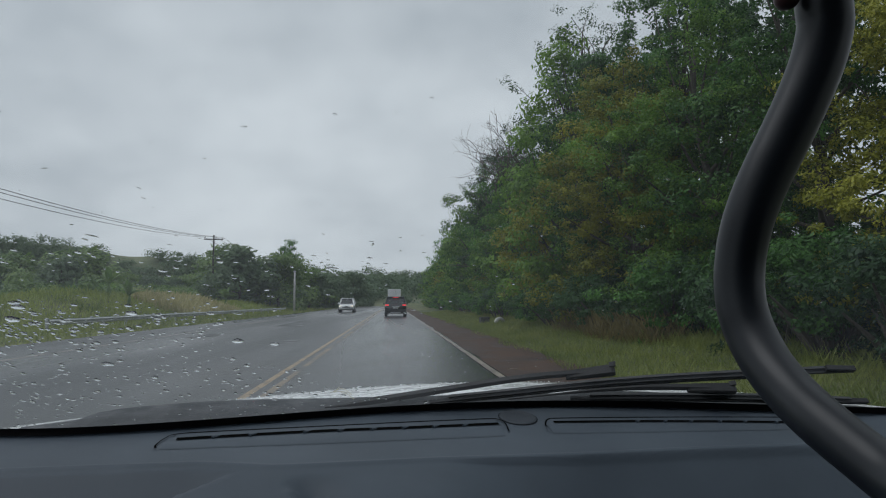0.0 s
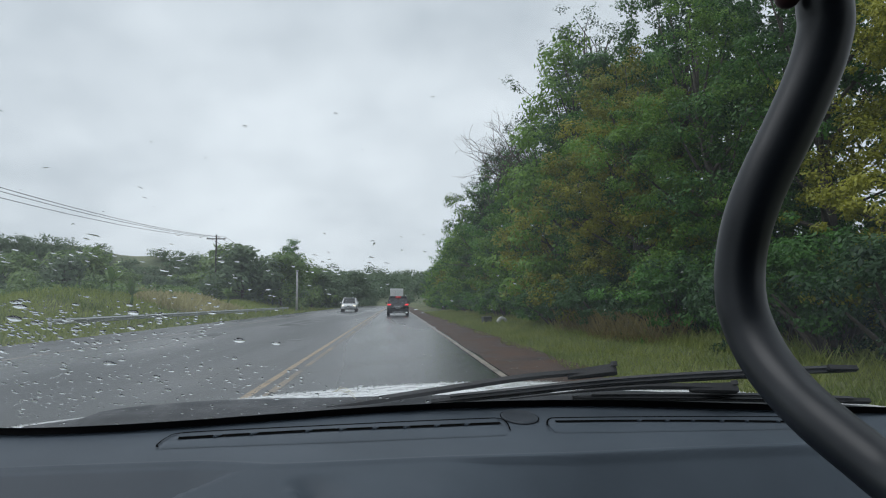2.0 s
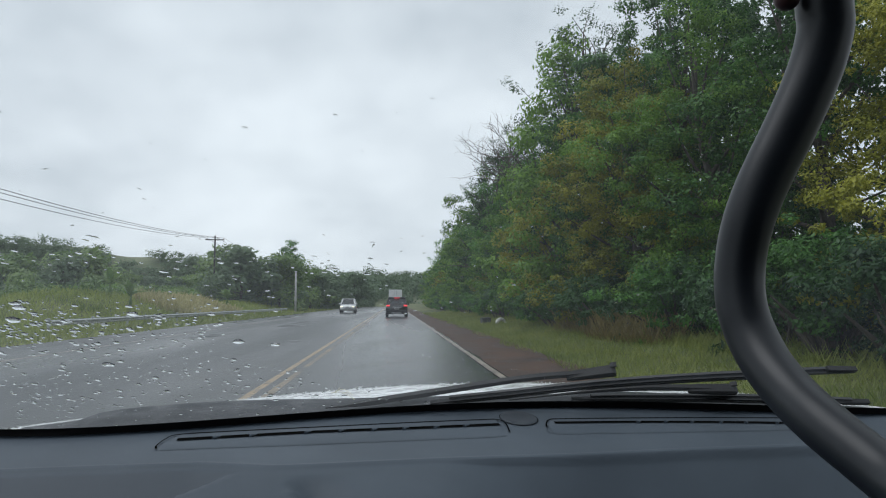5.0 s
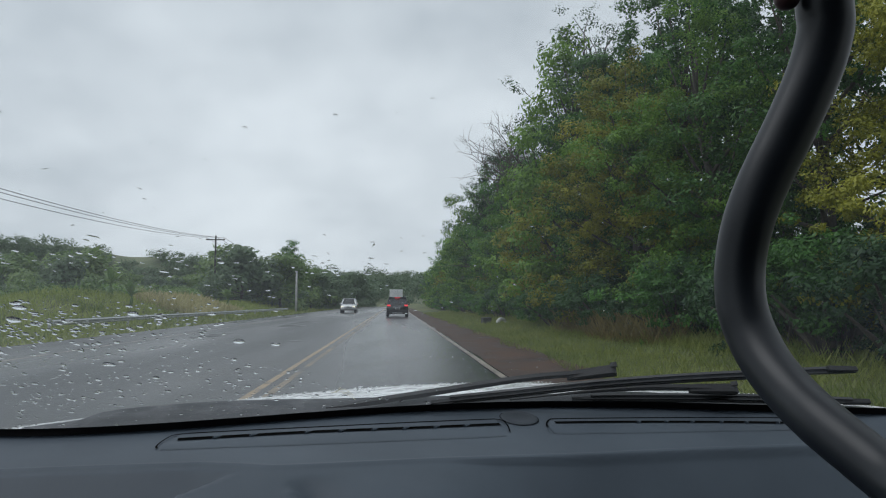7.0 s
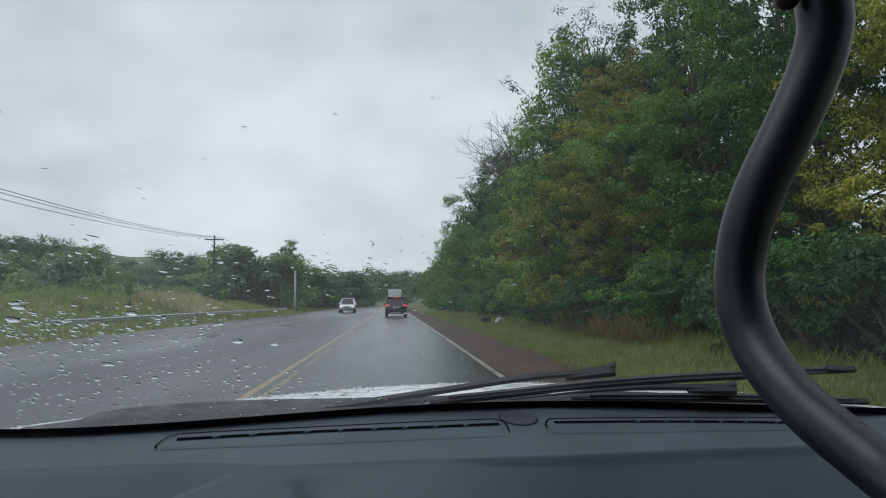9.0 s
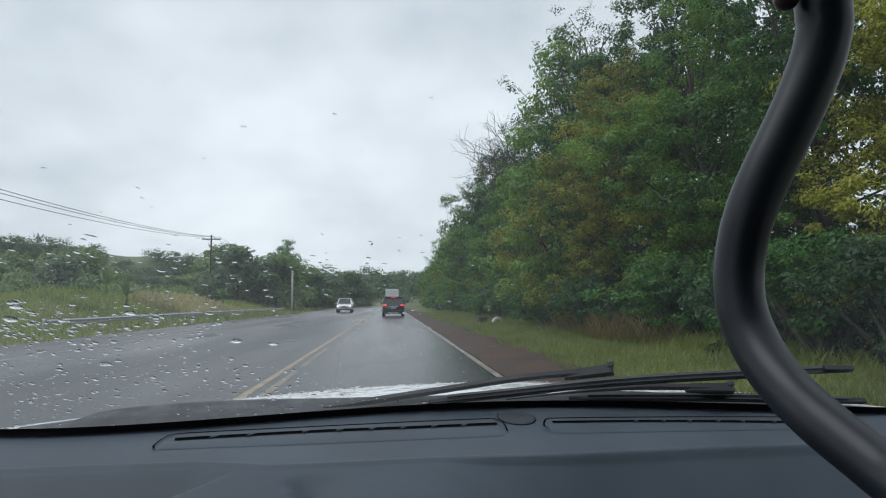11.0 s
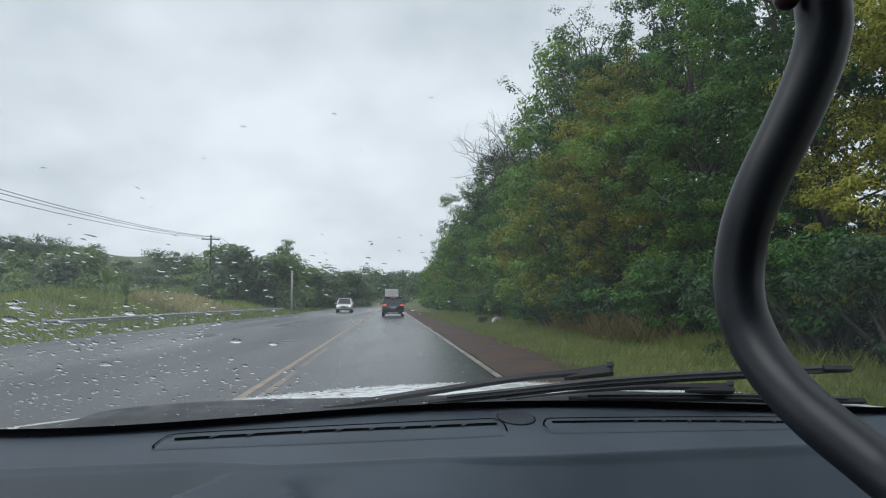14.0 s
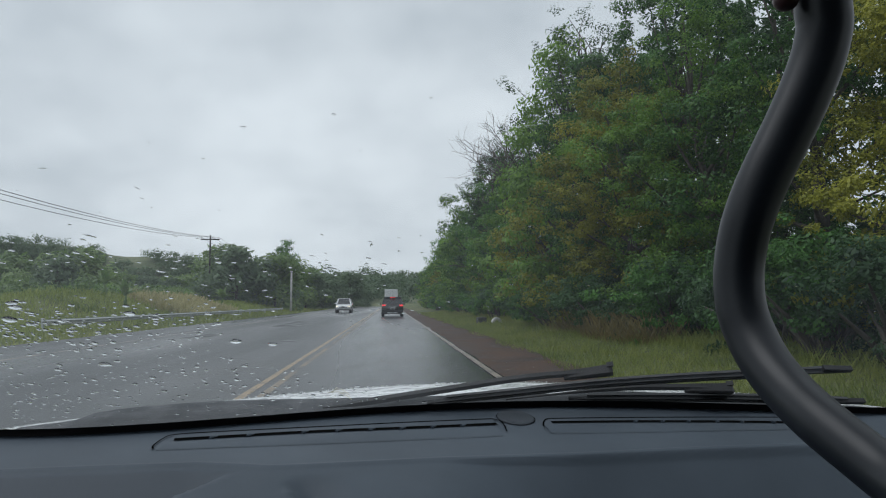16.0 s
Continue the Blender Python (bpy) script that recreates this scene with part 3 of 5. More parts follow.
# far trees and shrubs on the left
spots = []
wood = random.Random(21)
for i in range(58):
    ratio = 0.045 + 0.545 * (i + wood.uniform(-0.4, 0.4)) / 57  # sideways per metre ahead
    y = wood.uniform(92, 150) if ratio > 0.15 else wood.uniform(150, 260)
    if 0.27 < ratio < 0.42:
        y = wood.uniform(290, 330)
    spots.append((-ratio * y, y))
wood.shuffle(spots)
tops = []
for i, (h, sp, mi) in enumerate(((8.0, 3.6, 0), (7.0, 3.8, 3), (8.8, 4.0, 1))):
    bm, crown = make_tree(90 + i, h, sp, 0.70, 2500, (M_HAZED_WOOD, M_HAZED_WOOD, M_BUSH)[i], 0.16, 0.05, lobes=18)
    x, y = spots[i]
    tops.append(plant("field_tree", bm, crown, (x, y, ground_z(x, y)), 0, 1.0, "dark green tree of the far wood edge", "tree", "trees beyond the field"))
for j, (x, y) in enumerate(spots[3:]):
    o = tops[j % 3]
    s = wood.uniform(0.72, 1.1) * (1.12 if y < 150 else 1.25)
    o.scale = (s * 1.15, s * 1.15, s)
    copy_thing(o, Matrix.LocRotScale((x, y, ground_z(x, y) - 0.1), Euler((0, 0, wood.uniform(0, 6.28))), None))
# a lone pine beside the road, far ahead
bm, crown = make_tree(77, 12.5, 3.0, 0.3, 5200, M_LEAF[0], 0.2, 0.22, lobes=22)
plant("pine_tree", bm, crown, (-17.5, 118, ground_z(-17.5, 118)), 30, 0.98, "lone dark green pine standing beside the road", "tree")
spots = [(-(15.5 + rnd.random() ** 1.5 * 14) - 0.2 * y * rnd.random() ** 2, y) for y in [rnd.uniform(36, 135) for _ in range(85)]]
spots = [(a, b) for a, b in spots if a < -27 or b > 98 or (b > 70 and a < -22)]
scatter_bushes("field_bush", spots, 110, 2.2, 0.33, 1200, (M_BUSH, M_LEAF[1], M_BUSH), "light green bush in the roadside field", "bushes in the field", 0.55, 1.2)

# broad-leaved plants beside the far verge
def banana_plant(x, y, s, turn):
    base = empty("banana_plant", (x, y, ground_z(x, y)), turn)
    bm = bmesh.new()
    tube(bm, [(0, 0, -0.1), (0.03, 0, 0.5 * s), (0.05, 0.02, 0.9 * s)], [0.12 * s, 0.10 * s, 0.05 * s], 8)
    part("stem", bm, M_BUSH, base, "", True)
    g = random.Random(int(x * 10 + y))
    for k in range(9):
        a, lift, L = k * 2.4 + g.random() * 0.5, 0.5 + 0.9 * g.random(), s * (1.1 + 0.5 * g.random())
        bm = bmesh.new()
        rows_ = []
        for i in range(9):
            t = i / 8
            r, z = L * t * math.cos(lift) * (1 + 0.1 * t), 0.85 * s + L * (t * math.sin(lift) - 0.55 * t * t * math.cos(lift))
            half = 0.20 * s * math.sin(math.pi * min(1, 0.08 + 0.92 * t) ** 0.9) + 0.008
            c = Vector((math.cos(a) * r, math.sin(a) * r, z))
            side = Vector((-math.sin(a), math.cos(a), 0)) * half
            rows_.append([bm.verts.new(c + side + Vector((0, 0, half * 0.35))), bm.verts.new(c), bm.verts.new(c - side + Vector((0, 0, half * 0.35)))])
        for p, q in zip(rows_, rows_[1:]):
            bm.faces.new((p[0], p[1], q[1], q[0]))
            bm.faces.new((p[1], p[2], q[2], q[1]))
        part("leaf", bm, M_BUSH, base, "", True)
    tagged(base, "banana plant with long pale green leaves on the verge", "banana plant", "banana plants")


for x, y, s, turn in ((-16.5, 45, 0.9, 20), (-18.5, 47, 1.1, 130), (-16.6, 71, 1.2, 250)):
    banana_plant(x, y, s, turn)

# wooded hills far ahead
def ridge(name, y, profile, seed, label, leaf, count, bare=()):
    """A meadow-covered hill along a crest line (x, height), with woodland over it but for the bare stretches (x0, x1, f0, f1)."""
    g = np.random.default_rng(seed)
    n = 120
    px, ph = [p[0] for p in profile], [p[1] for p in profile]
    xs = [px[0] + (px[-1] - px[0]) * i / (n - 1) for i in range(n)]
    top = [float(np.interp(x, px, ph)) * (1 + 0.05 * noise.noise((x * 0.02, seed, 0)) + 0.04 * noise.noise((x * 0.07, seed, 5))) for x in xs]
    rows_ = ((-0.3, -90), (0.2, -70), (0.45, -45), (0.7, -28), (0.85, -15), (1.0, 0), (0.9, 30), (-0.3, 150))
    verts = [(x, y + dy, top[i] * f) for i, x in enumerate(xs) for f, dy in rows_]
    w = len(rows_)
    faces = [(i * w + k, (i + 1) * w + k, (i + 1) * w + k + 1, i * w + k + 1) for i in range(n - 1) for k in range(w - 1)]
    tagged(raw(name, verts, faces, M_FIELD, smooth=True), label, "hill", kind="structure")
    left, right = max(px[0], -0.75 * y), min(px[-1], 0.15 * y)
    x, f = left + (right - left) * g.random(count), g.random(count) ** 0.8
    keep = np.ones(count, bool)
    for x0, x1, f0, f1 in bare:
        keep &= ~((x > x0) & (x < x1) & (f > f0) & (f < f1))
    x, f = x[keep], f[keep]
    fs, dys = [r[0] for r in rows_[:6]], [r[1] for r in rows_[:6]]
    cs = np.stack([x, y + np.interp(f, fs, dys) - 2, np.interp(x, xs, top) * f + leaf], 1)
    size = leaf * (1.5 + 1.6 * g.random(len(x)))[:, None] * np.array([1, 1, 0.75])
    wood = new("woodland", quads_mesh("woodland", leaf_cloud(g, cs, size, len(x) * 52, leaf * 1.0), M_HAZED_WOOD))
    tagged(wood, "distant dark woodland on the hill", "woodland", kind="stuff")


ridge("hill_far", 900, ((-1000, 70), (-560, 73), (-440, 74), (-385, 70), (-345, 60), (-300, 58), (-275, 55), (-200, 45), (-150, 40), (-90, 37), (0, 33), (200, 30), (500, 26)),
      3, "distant hill of meadows and woods under low cloud", 3.4, 1700, ((-352, -298, 0.72, 1.1), (-425, -262, 0.30, 0.55), (-250, -200, 0.5, 0.7)))
ridge("hill_near", 430, ((-420, 17), (-200, 15), (-160, 11), (-110, 11), (-70, 13), (-20, 12), (120, 11)),
      9, "low rise of meadow and wood beyond the fields", 2.2, 900, ((-172, -122, -0.1, 0.8),))

# grass
grass_patch("verge_grass", 85000, 3.2, 7.1, 3, 80, 0.05, 0.24, M_GRASS, 1, "wet green grass on the verge", 0.0034, 1.9)
grass_patch("verge_grass", 16000, 6.1, 8.2, 3, 70, 0.12, 0.42, M_GRASS, 2, "tall wet grass before the forest", 0.0032, 1.9)
grass_patch("roadside_grass", 17000, -17, -10.4, 12, 120, 0.08, 0.34, M_GRASS, 3, "wet green grass along the far verge", 0.02, 1.3)
grass_patch("meadow_grass", 90000, -33, -12.9, 27, 115, 0.14, 0.62, M_MEADOW, 6, "tall yellow-green meadow grass on the roadside bank", 0.0075, 1.2)
grass_patch("straw_grass", 6000, -18.5, -14.2, 50, 66, 0.4, 1.1, M_STRAW, 4, "clump of pale straw-coloured grass in the field", 0.02, 1.0)

grass_patch("dry_grass", 2000, 5.8, 7.0, 16.0, 25.0, 0.25, 0.95, M_REED, 5, "tall dry orange-brown grass before the forest shrubs", 0.0026, 1.0)


def painted_tyre(x, y):
    """An old tyre half sunk into the ground, painted white."""
    base = empty("painted_tyre", (x, y, ground_z(x, y) - 0.02), 25)
    bm = bmesh.new()
    tube(bm, [(0.27 * math.cos(a), 0, 0.27 * math.sin(a)) for a in [math.pi * i / 14 for i in range(15)]], 0.085, 12)
    part("tread", bm, M_TYREPAINT, base, "", True)
    for s in (-1, 1):
        bm = bmesh.new()
        tube(bm, [(0.23 * math.cos(a), s * 0.075, 0.23 * math.sin(a)) for a in [math.pi * i / 14 for i in range(15)]], 0.028, 8)
        part("rim_bead", bm, M_TYREPAINT, base, "", True)
    tagged(base, "old half-buried tyre painted white on the verge", "tyre")


def stone_block(x, y):
    bm = bmesh.new()
    box(bm, -0.24, 0.24, -0.18, 0.18, -0.05, 0.36, 0.04)
    for v in bm.verts:
        v.co += Vector((noise.noise(v.co * 5), noise.noise(v.co * 5 + Vector((9, 0, 0))), noise.noise(v.co * 5 + Vector((0, 9, 0))))) * 0.035
    ob = link("stone_block", bm, M_STONE)
    ob.matrix_basis = pose(x, y, ground_z(x, y), 0, 0, 15)
    tagged(ob, "dark weathered stone block on the grassy verge", "stone")


painted_tyre(5.55, 36.0)
stone_block(4.95, 37.5)

# ---- guard rail, poles, wires ----
def guard_rail():
    base = empty("guard_rail", (-13.2, 0, ground_z(-13.2, 0)))
    prof = ((0.0, 0.0), (0.03, 0.04), (-0.03, 0.08), (-0.03, 0.13), (0.03, 0.17), (-0.03, 0.21), (-0.03, 0.23))
    verts, faces = [], []
    ys = [28 + i * 4.0 for i in range(16)]
    for yy in ys:
        gz = ground_z(-13.2, yy) - base.location.z
        verts += [(px, yy, gz + 0.42 + pz) for px, pz in prof]
    w = len(prof)
    faces = [(j * w + i, j * w + i + 1, (j + 1) * w + i + 1, (j + 1) * w + i) for j in range(len(ys) - 1) for i in range(w - 1)]
    rail = raw("rail", verts, faces, M_STEEL, base)
    sol = rail.modifiers.new("thick", "SOLIDIFY")
    sol.thickness = 0.006
    for yy in ys:
        gz = ground_z(-13.2, yy) - base.location.z
        bm = bmesh.new()
        box(bm, -0.16, -0.05, yy - 0.05, yy + 0.05, gz - 0.1, gz + 0.70, 0.01, 1)
        part("post", bm, M_STEEL, base)
    tagged(base, "grey galvanised steel guard rail along the verge", "guard rail")


guard_rail()


def power_pole(x, y, h=9.4):
    base = empty("power_pole", (x, y, ground_z(x, y)))
    bm = bmesh.new()
    tube(bm, [(0, 0, -0.3), (0, 0, h * 0.5), (0, 0, h)], [0.15, 0.13, 0.10], 10)
    part("pole", bm, M_WOOD, base, "", True)
    bm = bmesh.new()
    box(bm, -1.25, 1.25, -0.17, -0.07, h - 0.65, h - 0.5, 0.01, 1)
    part("crossarm", bm, M_WOOD, base)
    for dx in (-1.15, 0.35, 1.15):
        bm = bmesh.new()
        tube(bm, [(dx, -0.12, h - 0.5), (dx, -0.12, h - 0.42), (dx, -0.12, h - 0.36), (dx, -0.12, h - 0.28)], [0.025, 0.06, 0.045, 0.03], 8)
        part("insulator", bm, M_CONCRETE, base)
    tagged(base, "dark wooden power pole with crossarm in the field", "power pole", "power poles")


POLES = ((-24, 24), (-24, 95), (-23, 166), (-21, 240))
for x, y in POLES:
    power_pole(x, y)
for dx in (-1.15, 0.35, 1.15):
    bm = bmesh.new()
    for (xa, ya), (xb, yb) in zip(POLES, POLES[1:]):
        za, zb = ground_z(xa, ya) + 9.1, ground_z(xb, yb) + 9.1
        pts = []
        for i in range(15):
            t = i / 14
            pts.append((xa + dx + (xb - xa) * t, ya - 0.12 + (yb - ya) * t, za + (zb - za) * t - 4 * 0.9 * t * (1 - t)))
        tube(bm, pts, 0.022, 5)
    tagged(link("power_line", bm, M_WIRE), "thin sagging black overhead cable", "cable", "overhead cables")


def concrete_post(x, y):
    base = empty("concrete_post", (x, y, ground_z(x, y)))
    bm = bmesh.new()
    tube(bm, [(0, 0, -0.2), (0, 0, 2.6), (0, 0, 5.2)], [0.15, 0.13, 0.11], 10)
    part("shaft", bm, M_CONCRETE, base, "", True)
    bm = bmesh.new()
    box(bm, -0.16, 0.16, -0.16, 0.16, 5.2, 5.32, 0.03, 1)
    part("cap", bm, M_CONCRETE, base)
    tagged(base, "pale slender concrete post beside the guard rail", "post")


concrete_post(-12.5, 90)


# ---- vehicles ahead ----
def loft(bm, rings):
    """Skin between closed rings of equal length."""
    vs = [[bm.verts.new(p) for p in r] for r in rings]
    n = len(vs[0])
    for a, b in zip(vs, vs[1:]):
        for k in range(n):
            bm.faces.new((a[k], a[(k + 1) % n], b[(k + 1) % n], b[k]))
    bm.faces.new(vs[0][::-1])
    bm.faces.new(vs[-1])
    bmesh.ops.recalc_face_normals(bm, faces=bm.faces[:])
    return bm


def wheel(parent, x, y, r=0.36, w=0.24):
    bm = bmesh.new()
    s = 1 if x > 0 else -1
    tube(bm, [(x - s * w, y, r), (x - s * w * 0.8, y, r), (x - s * 0.05, y, r), (x, y, r)], [r * 0.93, r, r, r * 0.93], 24)
    tyre = part("wheel", bm, M_TYRE, parent, "black tyre", True)
    bm = bmesh.new()
    tube(bm, [(x - s * 0.06, y, r), (x + s * 0.005, y, r), (x + s * 0.012, y, r)], [r * 0.62, r * 0.62, r * 0.5], 16)
    part("rim", bm, M_RIM, tyre)


def car(name, at, turn, paint, label, w=1.84, L=4.45, h=1.68):
    """A sport utility car; its tail is at -y, its nose at +y."""
    base = empty(name, at, turn)
    hw = w / 2

    def section(y, z0, z1, half, tuck):
        return [(-half * 0.94, y, z0), (-half, y, z0 + 0.12), (-half, y, z0 + (z1 - z0) * 0.6), (-half * tuck, y, z1), (-half * tuck * 0.5, y, z1 + 0.015),
                (half * tuck * 0.5, y, z1 + 0.015), (half * tuck, y, z1), (half, y, z0 + (z1 - z0) * 0.6), (half, y, z0 + 0.12), (half * 0.94, y, z0)]
    bm = bmesh.new()
    loft(bm, [section(-L / 2, 0.48, 0.98, hw * 0.90, 0.92), section(-L / 2 + 0.10, 0.36, 1.04, hw * 0.97, 0.94), section(-L / 2 + 0.5, 0.30, 1.06, hw, 0.95),
              section(0, 0.28, 1.02, hw, 0.95), section(L / 2 - 1.1, 0.28, 1.0, hw, 0.93), section(L / 2 - 0.35, 0.32, 0.9, hw * 0.96, 0.9), section(L / 2, 0.42, 0.74, hw * 0.84, 0.85)])
    part("body", bm, paint, base, "", True)
    bm = bmesh.new()

    g0, g1 = 1.0, h - 0.06
    verts = [(-hw * 0.92, -L / 2 + 0.12, g0), (hw * 0.92, -L / 2 + 0.12, g0), (hw * 0.92, L / 2 - 1.15, g0), (-hw * 0.92, L / 2 - 1.15, g0),
             (-hw * 0.72, -L / 2 + 0.42, g1), (hw * 0.72, -L / 2 + 0.42, g1), (hw * 0.72, L / 2 - 1.95, g1), (-hw * 0.72, L / 2 - 1.95, g1)]
    vs = [bm.verts.new(v) for v in verts]
    for f in ((0, 1, 5, 4), (1, 2, 6, 5), (2, 3, 7, 6), (3, 0, 4, 7), (4, 5, 6, 7), (3, 2, 1, 0)):
        bm.faces.new([vs[i] for i in f])
    bmesh.ops.bevel(bm, geom=bm.edges[:], offset=0.05, segments=2, affect="EDGES")
    part("cabin_frame", bm, paint, base)
    for nm, ids in (("rear_window", (0, 1, 5, 4)), ("side_window", (1, 2, 6, 5)), ("front_window", (2, 3, 7, 6)), ("side_window", (3, 0, 4, 7))):
        q = [Vector(verts[k]) for k in ids]
        mid, nrm = sum(q, Vector()) / 4, (q[1] - q[0]).cross(q[3] - q[0]).normalized()
        bm = bmesh.new()
        loft(bm, [[mid + (v - mid) * 0.88 + nrm * off for v in q] for off in (0.004, 0.012)])
        part(nm, bm, M_CARGLASS, base, "dark tinted glass")
    bm = bmesh.new()
    box(bm, -hw * 0.74, hw * 0.74, -L / 2 + 0.26, L / 2 - 1.85, h - 0.085, h, 0.035)
    part("roof", bm, paint, base)
    for s in (-1, 1):
        for ya, yb, za, zb, xa, xb in ((-L / 2 + 0.16, -L / 2 + 0.42, 1.0, h - 0.06, 0.925, 0.74), (-0.1, -0.05, 1.0, h - 0.06, 0.93, 0.74), (L / 2 - 1.2, L / 2 - 1.95, 1.0, h - 0.06, 0.925, 0.74)):
            bm = bmesh.new()
            tube(bm, [(s * hw * xa, ya, za), (s * hw * xb, yb, zb)], [0.06, 0.045], 6)
            part("pillar", bm, paint, base)
        bm = bmesh.new()
        box(bm, s * hw - 0.06 + s * 0.1, s * hw + 0.06 + s * 0.1, L / 2 - 1.6, L / 2 - 1.42, 1.0, 1.16, 0.03)
        part("side_mirror", bm, paint, base)
        bm = bmesh.new()
        box(bm, min(s * hw * 0.62, s * hw * 0.95), max(s * hw * 0.62, s * hw * 0.95), -L / 2 - 0.012, -L / 2 + 0.14, 0.90, 1.02, 0.02)
        part("tail_lamp", bm, M_RED_ON, base, "lit red tail lamp")
        bm = bmesh.new()
        box(bm, min(s * hw * 0.55, s * hw * 0.86), max(s * hw * 0.55, s * hw * 0.86), L / 2 - 0.16, L / 2 - 0.01, 0.66, 0.80, 0.03)
        part("headlamp", bm, M_BEAM, base, "lit headlamp")
        for yy in (-L / 2 + 0.85, L / 2 - 0.85):
            wheel(base, s * (hw + 0.005), yy)
        bm = bmesh.new()
        tube(bm, [(s * hw * 0.68, -L / 2 + 0.6, h + 0.02), (s * hw * 0.70, -L / 2 + 0.9, h + 0.05), (s * hw * 0.70, L / 2 - 2.3, h + 0.05), (s * hw * 0.68, L / 2 - 2.05, h + 0.01)], 0.018, 6)
        part("roof_rail", bm, M_CHROME, base)
    bm = bmesh.new()
    box(bm, -0.22, 0.22, -L / 2 + 0.18, -L / 2 + 0.24, h - 0.10, h - 0.06, 0.008, 1)
    part("brake_lamp", bm, M_RED_ON, base, "lit red high brake lamp")
    bm = bmesh.new()
    box(bm, -hw * 0.93, hw * 0.93, -L / 2 - 0.05, -L / 2 + 0.16, 0.25, 0.60, 0.05)
    part("bumper", bm, M_BLACK, base)
    bm = bmesh.new()
    box(bm, -0.36, 0.36, -L / 2 - 0.03, -L / 2 + 0.03, 0.80, 0.84, 0.008, 1)
    part("tailgate_trim", bm, M_CHROME, base, "bright chrome strip")
    bm = bmesh.new()
    box(bm, -0.45, 0.45, -L / 2 - 0.062, -L / 2, 0.30, 0.37, 0.01, 1)
    part("skid_plate", bm, M_RIM, base)
    for yy, s in ((-L / 2 - 0.02, -1), (L / 2 + 0.0, 1)):
        bm = bmesh.new()
        box(bm, -0.2, 0.2, yy - 0.012, yy + 0.012, 0.64, 0.77, 0.004, 1)
        plate = part("number_plate", bm, M_PLATE, base)
        bm = bmesh.new()
        box(bm, -0.15, 0.15, yy + s * 0.013 - 0.003, yy + s * 0.013 + 0.003, 0.68, 0.73)
        part("plate_bar", bm, M_BAR, plate)
    bm = bmesh.new()
    box(bm, -hw * 0.5, hw * 0.5, L / 2 - 0.06, L / 2 + 0.004, 0.55, 0.64, 0.02)
    part("grille", bm, M_BLACK, base)
    return tagged(base, label, "car")


car("suv", (0.25, 60.5, 0.004), 0, M_CARBLACK, "black sport utility car with lit tail lamps on wet road")
car("suv", (-5.4, 84, 0.004), 180, M_CARWHITE, "white oncoming car with headlamps on wet road")


def truck(at):
    base = empty("box_truck", at)
    bm = bmesh.new()
    box(bm, -1.22, 1.22, 0, 6.8, 1.05, 3.65, 0.04)
    cargo = part("cargo_box", bm, M_TRUCKBOX, base, "white cargo box")
    for s in (-1, 1):
        bm = bmesh.new()
        box(bm, min(s * 0.03, s * 1.15), max(s * 0.03, s * 1.15), -0.035, 0.004, 1.12, 3.55, 0.015, 1)
        part("rear_door", bm, M_TRUCKBOX, cargo)
        bm = bmesh.new()
        tube(bm, [(s * 0.2, -0.06, 1.15), (s * 0.2, -0.06, 3.5)], 0.02, 6)
        part("lock_rod", bm, M_STEEL, cargo)
        bm = bmesh.new()
        box(bm, min(s * 0.8, s * 1.15), max(s * 0.8, s * 1.15), -0.02, 0.05, 0.78, 0.9, 0.01, 1)
        part("tail_lamp", bm, M_RED_ON, base)
        for yy in (1.5, 2.7, 8.2):
            wheel(base, s * 1.2, yy, 0.5, 0.42)
    bm = bmesh.new()
    box(bm, -0.5, 0.5, 0, 9.2, 0.75, 1.0, 0.02)
    part("chassis", bm, M_BLACK, base)
    bm = bmesh.new()
    box(bm, -1.15, 1.15, 7.1, 9.2, 0.6, 2.9, 0.15)
    part("cab", bm, M_CARWHITE, base)
    bm = bmesh.new()
    box(bm, -1.1, 1.1, -0.05, 0.05, 0.5, 0.66, 0.02)
    part("bumper", bm, M_BLACK, base)
    tagged(base, "white box truck with twin rear doors on wet road", "truck")


truck((0.3, 130, 0.003))

# ---- the car round the camera ----
CX = 0.28  # the car's middle line


def far_edge(x):
    """Foot of the windscreen: how far ahead the dashboard ends."""
    u = max(min(x - CX, 0.95), -1.05)
    return FE[0] + FE[1] * u + FE[2] * u * u + FE[3] * u ** 3 + FE[4] * u ** 4


FE = (1.3896, 0.0155, -0.4343, 0.0598, 0.3523)
RIDGE = np.array(((-0.526, 0.996), (-0.418, 1.003), (-0.270, 1.011), (-0.209, 0.998), (-0.165, 0.987), (-0.111, 0.991), (0.073, 1.010), (0.281, 1.021), (0.461, 1.043), (0.649, 1.057)))


def dash_z(x, y):
    """Top of the dashboard: almost level, then falling towards the seats behind a soft crease."""
    z = 0.965 + 0.045 * (y - 1.0) - 0.004 * (x - CX) ** 2
    ridge_y = float(np.interp(x, RIDGE[:, 0], RIDGE[:, 1]))
    d = ridge_y - y
    z += 0.0028 * math.exp(-((d + 0.007) / 0.0075) ** 2)
    if d > 0:
        slope = 0.16 + 0.95 * step(0.04, 0.30, x)
        hood = step(0.0, 0.02, (-0.195 - 0.9 * d) - x)
        fold = x - (-0.138 + 0.36 * max(d - 0.03, 0))
        z -= 0.020 * step(0.02, 0.08, d) * step(0.0, 0.012, fold) * (1 - step(0.02, 0.075, fold))
        z -= 0.0065 * step(0.0, 0.004, d) * step(0.06, 0.17, x) + slope * d + hood * 0.42 * max(0, d - 0.016) + 0.9 * max(0, d - 0.25)
    return z


